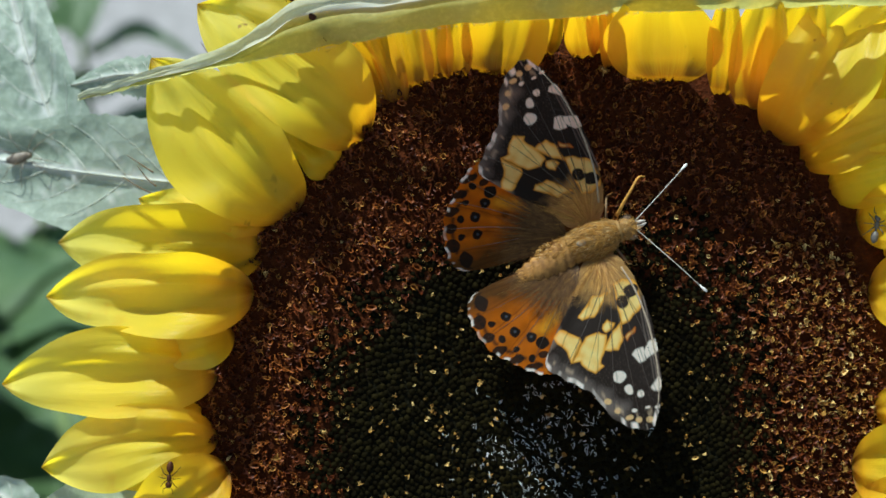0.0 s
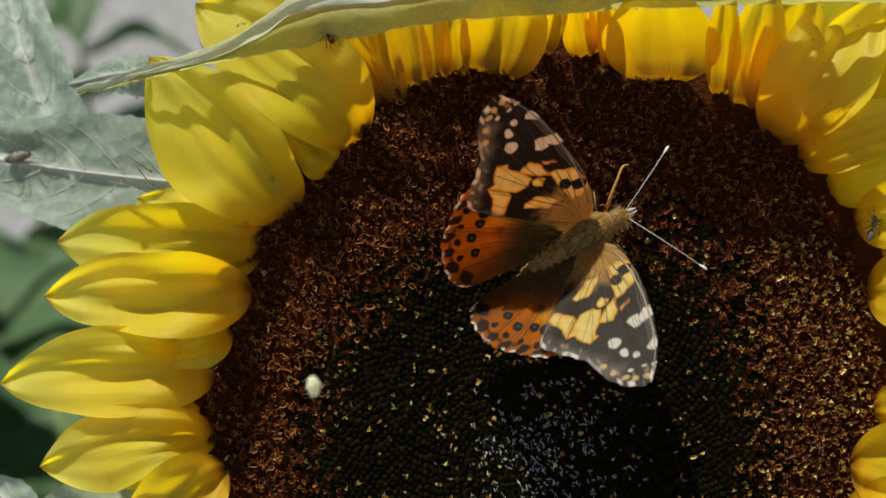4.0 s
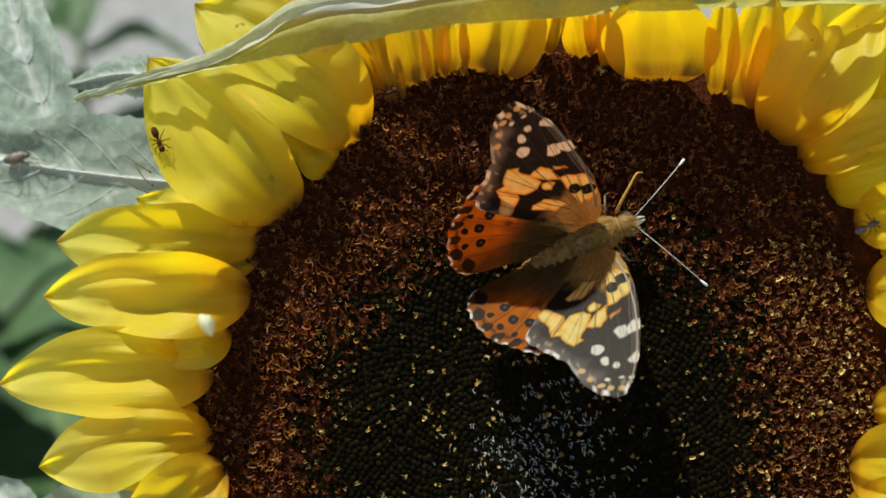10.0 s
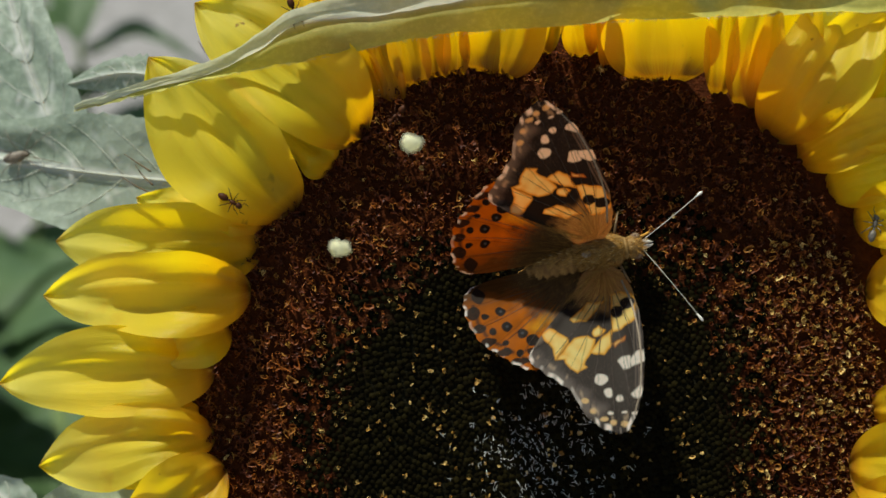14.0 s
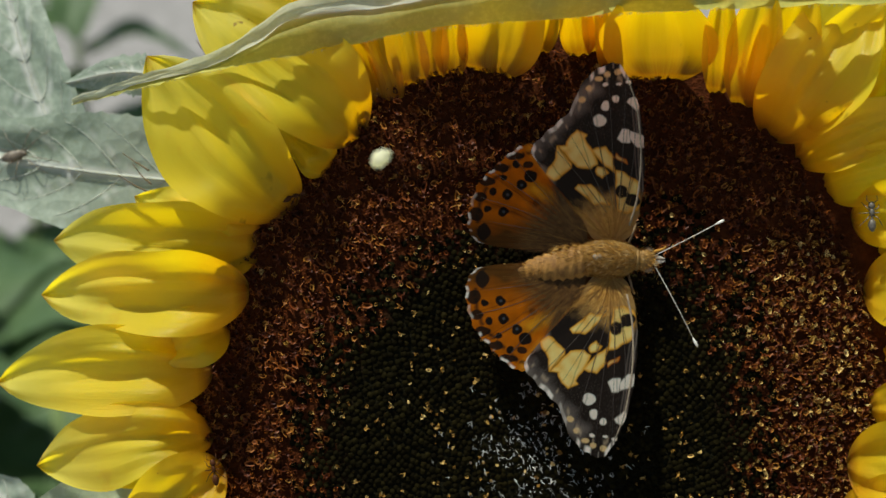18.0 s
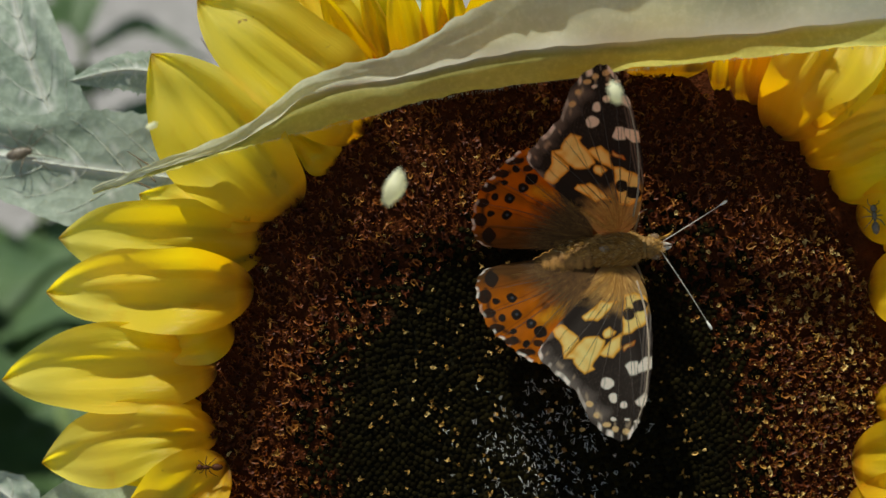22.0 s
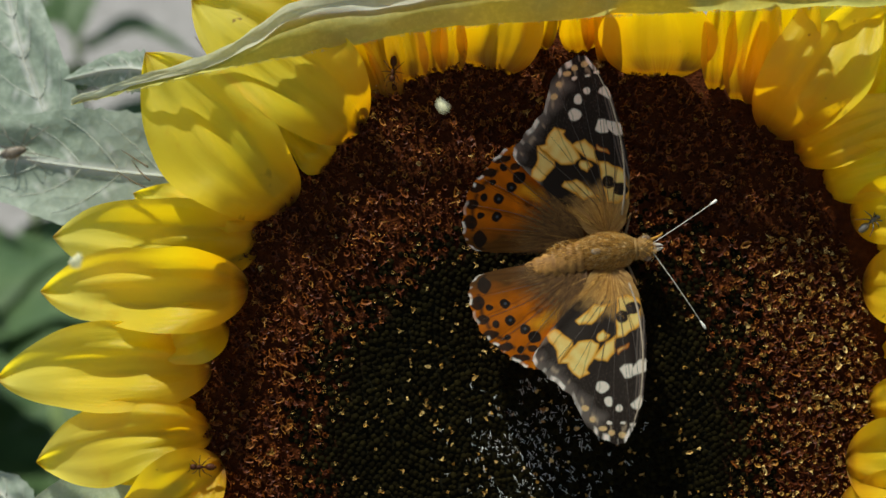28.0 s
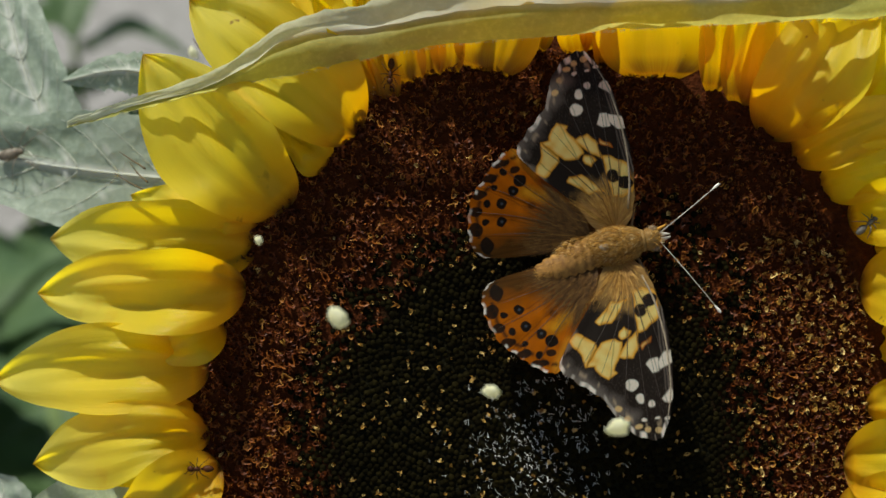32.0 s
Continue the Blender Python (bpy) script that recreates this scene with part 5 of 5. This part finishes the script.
# seconds, thorax in plan units, heading, lift of the two wing pairs, sweep, all in degrees, and more sweep of the upper wings
FLAP = [
    (0, 1031, 425, -19.1, 19, 19, -4.1), (0.5, 1031, 422, -19.2, 32, 29, -4.7), (1, 1028, 422, -19.1, 38, 33, -6.3),
    (1.5, 1018, 400, -24.3, 35, 13, -2.5), (2, 1023, 419, -22.9, 41, 36, -5, -3), (2.5, 1019, 405, -21, 36, 16, -7.7),
    (3, 1024, 412, -22.4, 28, 24, -6.2), (3.5, 1023, 419, -27.6, 40, 48, -8.7), (5.5, 1029, 413, -27.3, 23, 28, -4.1),
    (6, 1028, 408, -32.6, 48, 42, -8.3), (6.5, 1030, 407, -32.3, 28, 28, -8.2), (7, 1032, 410, -29.2, 44, 42, -10.3, -2),
    (7.5, 1032, 409, -29.3, 26, 33, -6.6), (8, 1037, 405, -29.9, 40, 43, -7.3), (8.5, 1037, 405, -29.5, 32, 34, -5.4),
    (9, 1036, 406, -28.8, 39, 42, -6.5), (9.5, 1039, 415, -24, 32, 28, -6.7), (10, 1035, 421, -20.5, 42, 44, -11.9),
    (10.5, 1033, 421, -20.1, 37, 41, -11.3), (11, 1039, 421, -22.8, 26, 32, -5.8), (11.5, 1043, 418, -24.5, 41, 47, -7.6),
    (12, 1043, 422, -24.9, 30, 36, -5.9), (12.5, 1044, 424, -25, 43, 48, -7.1), (13, 1040, 449, -13.3, 35, 24, -6.5, -7),
    (13.5, 1040, 447, -12.4, 37, 27, -6.5, -7), (14, 1044, 448, -10.6, 40, 33, -5.7, -6), (14.5, 1046, 449, -9.9, 24, 21, -3.9, -4),
    (16.5, 1062, 457, -1.2, 33, 27, -3.3), (17, 1061, 458, -0.1, 21, 15, -1.7), (17.5, 1061, 464, 3.9, 33, 26, -4.5),
    (18, 1066, 457, 1.6, 18, 8, -1.9), (18.5, 1069, 447, -2, 32, 30, -4.4), (19, 1070, 444, -3.5, 12, 3, -0.9),
    (19.5, 1070, 445, -2.2, 28, 28, -5.1), (20, 1074, 444, -1.4, 16, 20, -4.1), (20.5, 1072, 444, -1.7, 20, 21, -4.5),
    (21, 1071, 445, -3.1, 22, 19, -2.4), (21.5, 1070, 445, -3.2, 21, 22, -3.1), (22, 1070, 446, -3.5, 28, 24, -3.9),
    (22.2, 1070, 447, -4, 31, 26, -4), (22.35, 1069, 451, -6, 48, 44, -7), (22.5, 1069, 451, -7.1, 48, 45, -6.8),
    (22.7, 1067, 455, -4, 27, 30, -4), (23, 1064, 458, -2.3, 27, 29, -3.4), (23.5, 1068, 453, -4.6, 14, 37, -2.3),
    (24, 1068, 453, -4.5, 5, 26, -1.6), (24.5, 1068, 453, -4.1, 4, 23, -1), (25, 1068, 453, -4.7, 11, 23, -1.6),
    (25.5, 1067, 453, -4.2, 12, 24, -1.5), (27.5, 1065, 453, -4.3, 12, 24, -4), (28, 1065, 452, -5.2, 12, 23, -4),
    (28.5, 1070, 451, -4.8, 15, 28, -5.2), (29, 1079, 440, -8.8, 15, 21, -2.5), (29.5, 1087, 439, -10.4, 7, 22, -1.9),
    (30, 1085, 441, -10.4, 15, 25, -3.9), (30.5, 1085, 440, -11.1, 12, 22, -2.6), (31, 1083, 443, -10.4, 3, 22, -3.2),
    (31.5, 1082, 439, -11.4, 9, 18, -1.6), (32, 1083, 440, -11, 8, 16, -0.6),
]


def motions():
    walk(butterfly, [(t, H @ Matrix.Translation(Vector(((u - 784) * U, (441 - v) * U, LIFT))) @ pose(0, 0, 0, 0, 0, -h)) for t, u, v, h, a, b, s, *more in FLAP])
    for side in (1, -1):
        walk(wings["forewing", side], [(t, pose(0, 0, 7 * U, side * (a if side > 0 else b), 0, 0) @ pose(0, 0, 0, 0, 0, -side * (s + (sum(more) if side > 0 else 0)))) for t, u, v, h, a, b, s, *more in FLAP])
        walk(wings["hindwing", side], [(t, pose(0, 0, 4 * U, side * (a if side > 0 else b) * 0.93, 0, 0) @ pose(0, 0, 0, 0, 0, -0.6 * sum(more) if side > 0 else 0)) for t, u, v, h, a, b, s, *more in FLAP])
    up, down = pose(62 * U, 26 * U, 2 * U), pose(58 * U, 14 * U, -8 * U, 0, 62, -40)
    walk(foreleg, [(0, up), (12.6, up), (13.2, down), (32, down)])
    hinge = F(1568, 20, 0.016)
    for_leaf = lambda dv, turn: ONN @ Matrix.Translation((abs(turn) * 8 * U, -dv * U, abs(turn) * 0.0005)) @ Matrix.Translation(hinge) @ pose(0, 0, 0, 0, 0, turn) @ Matrix.Translation(-hinge)
    walk(top_leaf, [(t, for_leaf(dv, turn)) for t, dv, turn in LEAF_SAG])
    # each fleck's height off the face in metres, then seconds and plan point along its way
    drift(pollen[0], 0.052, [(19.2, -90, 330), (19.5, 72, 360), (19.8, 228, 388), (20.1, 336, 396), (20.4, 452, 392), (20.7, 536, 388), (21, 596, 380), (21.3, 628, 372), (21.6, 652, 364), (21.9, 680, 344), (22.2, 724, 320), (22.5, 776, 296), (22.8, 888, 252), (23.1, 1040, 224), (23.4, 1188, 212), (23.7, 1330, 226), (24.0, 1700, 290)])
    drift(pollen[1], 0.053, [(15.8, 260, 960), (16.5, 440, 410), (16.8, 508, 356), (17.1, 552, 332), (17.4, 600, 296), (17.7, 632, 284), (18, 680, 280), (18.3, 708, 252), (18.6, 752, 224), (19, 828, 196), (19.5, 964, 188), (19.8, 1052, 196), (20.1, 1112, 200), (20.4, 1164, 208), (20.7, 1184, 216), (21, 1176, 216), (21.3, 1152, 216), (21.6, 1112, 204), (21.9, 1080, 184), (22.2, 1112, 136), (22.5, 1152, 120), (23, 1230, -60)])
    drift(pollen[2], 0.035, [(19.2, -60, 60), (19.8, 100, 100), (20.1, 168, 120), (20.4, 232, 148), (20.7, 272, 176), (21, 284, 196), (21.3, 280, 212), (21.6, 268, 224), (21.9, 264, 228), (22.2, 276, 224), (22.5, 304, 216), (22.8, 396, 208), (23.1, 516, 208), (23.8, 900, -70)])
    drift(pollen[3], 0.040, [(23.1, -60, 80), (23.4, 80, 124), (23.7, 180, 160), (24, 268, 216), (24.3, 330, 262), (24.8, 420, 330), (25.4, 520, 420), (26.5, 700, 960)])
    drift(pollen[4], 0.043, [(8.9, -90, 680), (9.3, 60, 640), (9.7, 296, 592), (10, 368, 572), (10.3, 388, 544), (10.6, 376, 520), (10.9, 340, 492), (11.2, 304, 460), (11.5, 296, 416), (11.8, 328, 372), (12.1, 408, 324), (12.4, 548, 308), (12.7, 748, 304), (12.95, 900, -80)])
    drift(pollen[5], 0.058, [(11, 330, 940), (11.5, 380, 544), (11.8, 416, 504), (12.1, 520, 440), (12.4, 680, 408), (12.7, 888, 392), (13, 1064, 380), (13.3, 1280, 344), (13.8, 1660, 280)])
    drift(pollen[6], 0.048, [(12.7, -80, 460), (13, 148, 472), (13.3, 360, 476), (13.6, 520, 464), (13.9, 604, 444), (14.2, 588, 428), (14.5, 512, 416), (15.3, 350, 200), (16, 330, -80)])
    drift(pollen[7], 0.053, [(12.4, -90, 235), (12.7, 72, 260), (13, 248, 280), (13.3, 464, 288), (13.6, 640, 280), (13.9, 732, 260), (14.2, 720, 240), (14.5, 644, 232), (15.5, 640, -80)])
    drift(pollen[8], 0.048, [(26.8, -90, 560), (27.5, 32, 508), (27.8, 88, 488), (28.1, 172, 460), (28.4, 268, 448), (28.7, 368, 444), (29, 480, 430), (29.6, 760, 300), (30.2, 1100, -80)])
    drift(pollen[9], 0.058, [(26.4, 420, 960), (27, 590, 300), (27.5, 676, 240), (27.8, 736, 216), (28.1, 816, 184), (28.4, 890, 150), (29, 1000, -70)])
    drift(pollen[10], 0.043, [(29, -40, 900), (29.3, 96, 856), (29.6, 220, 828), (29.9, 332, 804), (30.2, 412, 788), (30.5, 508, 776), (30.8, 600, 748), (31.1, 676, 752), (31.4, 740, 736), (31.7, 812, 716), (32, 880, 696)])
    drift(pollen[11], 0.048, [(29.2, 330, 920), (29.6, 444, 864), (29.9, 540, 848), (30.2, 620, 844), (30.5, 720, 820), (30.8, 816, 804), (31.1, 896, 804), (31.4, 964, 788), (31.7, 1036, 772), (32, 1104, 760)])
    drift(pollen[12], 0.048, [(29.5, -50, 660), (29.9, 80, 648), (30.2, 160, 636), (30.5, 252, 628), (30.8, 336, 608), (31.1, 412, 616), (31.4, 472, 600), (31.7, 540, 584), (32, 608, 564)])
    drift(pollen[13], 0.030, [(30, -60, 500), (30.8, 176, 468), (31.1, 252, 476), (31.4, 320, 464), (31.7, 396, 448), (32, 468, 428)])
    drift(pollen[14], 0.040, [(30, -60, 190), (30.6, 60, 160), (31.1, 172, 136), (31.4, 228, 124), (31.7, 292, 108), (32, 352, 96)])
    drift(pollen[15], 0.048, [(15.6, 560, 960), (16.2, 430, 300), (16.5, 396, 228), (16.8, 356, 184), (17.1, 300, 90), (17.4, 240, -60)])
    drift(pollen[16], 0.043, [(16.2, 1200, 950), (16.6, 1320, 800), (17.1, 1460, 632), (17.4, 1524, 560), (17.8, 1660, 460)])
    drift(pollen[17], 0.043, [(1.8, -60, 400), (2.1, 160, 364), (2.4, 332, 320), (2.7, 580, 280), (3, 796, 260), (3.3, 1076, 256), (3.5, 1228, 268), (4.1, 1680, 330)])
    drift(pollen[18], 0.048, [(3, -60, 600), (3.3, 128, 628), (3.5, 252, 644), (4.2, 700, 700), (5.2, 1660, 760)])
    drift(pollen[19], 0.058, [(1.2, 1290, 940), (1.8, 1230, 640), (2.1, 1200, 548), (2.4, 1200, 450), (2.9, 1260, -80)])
    crawl(ants[0], [(0, 298, 836, -95), (0.5, 300, 850, -92), (1.0, 285, 862, -60), (1.5, 284, 868, -60), (2.0, 288, 884, -80), (3.0, 300, 930, -60), (10.0, 330, 935, 20), (15.0, 355, 915, 60), (16.5, 365, 880, 40), (17.5, 381, 862, 60), (18.0, 385, 836, 100), (18.5, 382, 832, 150), (19.0, 379, 830, 175), (20.0, 370, 830, 180), (32.0, 367, 832, 180)])
    crawl(ants[1], [(0, 560, 40, -50), (5.0, 590, 70, -60), (6.0, 610, 102, -70), (6.5, 624, 120, -65), (7.0, 638, 146, -65), (7.5, 640, 152, -60), (8.0, 678, 172, -30), (8.5, 683, 168, 0), (12.0, 697, 163, 30), (13.0, 705, 185, -60), (15.0, 700, 205, 170, 0.001), (17.0, 650, 196, 150, 0.003), (18.0, 634, 172, 140, 0.0035), (32.0, 632, 170, 140, 0.0035)])
    crawl(ants[2], [(0, 330, 190, -90, 0.005), (8.0, 320, 200, -85, 0.005), (9.5, 275, 222, -75, 0.001), (10.5, 300, 275, -60), (11.5, 328, 318, -50), (12.0, 336, 332, -40), (12.5, 338, 330, -25), (13.0, 358, 342, -22), (13.5, 393, 352, -35), (14.0, 409, 354, -30), (14.5, 423, 366, -20), (16.5, 481, 360, 15), (17.0, 500, 352, 30), (18.0, 524, 348, 20, 0.0015), (19.0, 545, 330, 60, 0.005), (32.0, 546, 328, 60, 0.005)])
    crawl(ants[3], [(0, 505, -20, -60), (1.0, 520, 8, -50), (1.5, 527, 6, 10), (2.5, 545, -20, 60), (8.0, 560, -40, 0, 0.006), (13.0, 530, -28, -100), (13.5, 526, -8, -80), (14.0, 521, 17, -70), (16.0, 570, 40, -10, 0.004), (22.0, 690, 60, 0, 0.006), (23.5, 742, 50, -80, 0.004), (24.0, 744, 72, -160), (24.5, 712, 82, -160), (25.0, 704, 97, -80), (25.5, 714, 110, -80), (27.5, 702, 128, -95), (32.0, 702, 130, -95)])
    crawl(fly, [(0, 1545, 402, 80), (3.5, 1545, 401, 80), (5.5, 1530, 399, 30), (9.0, 1533, 398, 25), (11.0, 1541, 399, 40), (11.5, 1542, 408, 60), (13.0, 1545, 403, 70), (14.5, 1547, 402, 80), (16.5, 1548, 395, 90), (17.5, 1546, 383, 90), (19.0, 1547, 391, 95), (20.5, 1547, 397, 95), (24.0, 1537, 390, 100), (25.5, 1538, 392, 90), (27.5, 1545, 400, 40), (32.0, 1545, 401, 40)])


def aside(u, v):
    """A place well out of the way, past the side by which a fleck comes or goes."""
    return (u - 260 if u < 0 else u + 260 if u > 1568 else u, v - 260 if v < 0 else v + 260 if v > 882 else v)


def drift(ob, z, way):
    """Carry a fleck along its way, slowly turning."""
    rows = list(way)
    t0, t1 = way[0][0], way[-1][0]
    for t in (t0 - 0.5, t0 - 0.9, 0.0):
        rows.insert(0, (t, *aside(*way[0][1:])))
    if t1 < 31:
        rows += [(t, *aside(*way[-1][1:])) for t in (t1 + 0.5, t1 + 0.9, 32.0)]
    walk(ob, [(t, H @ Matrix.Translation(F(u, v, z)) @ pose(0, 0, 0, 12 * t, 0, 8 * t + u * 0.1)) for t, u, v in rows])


LEAF_SAG = [
    (0, -13, -1.1), (1.5, -16, -1.2), (3, -18, -1.3), (6, -15, -1.0), (9, -16, -0.9), (12, -10, -0.7), (14, -1, -0.75), (17, -11, -0.6), (19, -13, -0.7), (20.3, -12, -0.6), (20.8, -3, -0.15),
    (21.0, 0, 0), (21.3, 0, 0), (21.6, 8, 0.4), (21.8, 25, 1.2), (22.0, 60, 2.9), (22.2, 60, 2.9), (22.4, 48, 2.5), (22.6, 37, 2.0), (22.8, 29, 1.4), (23.0, 20, 0.75), (23.5, 5, 0.2),
    (24.0, -17, 0.2), (24.3, -13, -0.65), (24.5, -12, -1.3), (24.8, -3, -3.4), (25.0, 0, -4.6), (25.2, -6, -3.7), (25.4, -11, -2.4), (25.5, -15, -1.5), (26.5, -14, -0.9), (27.5, -5, -0.95),
    (28.0, -3, -0.8), (28.5, 0, -0.6), (29.5, 10, -0.25), (30.5, 6, -0.55), (31.5, 14, 0), (32, 13, 0),
]
motions()
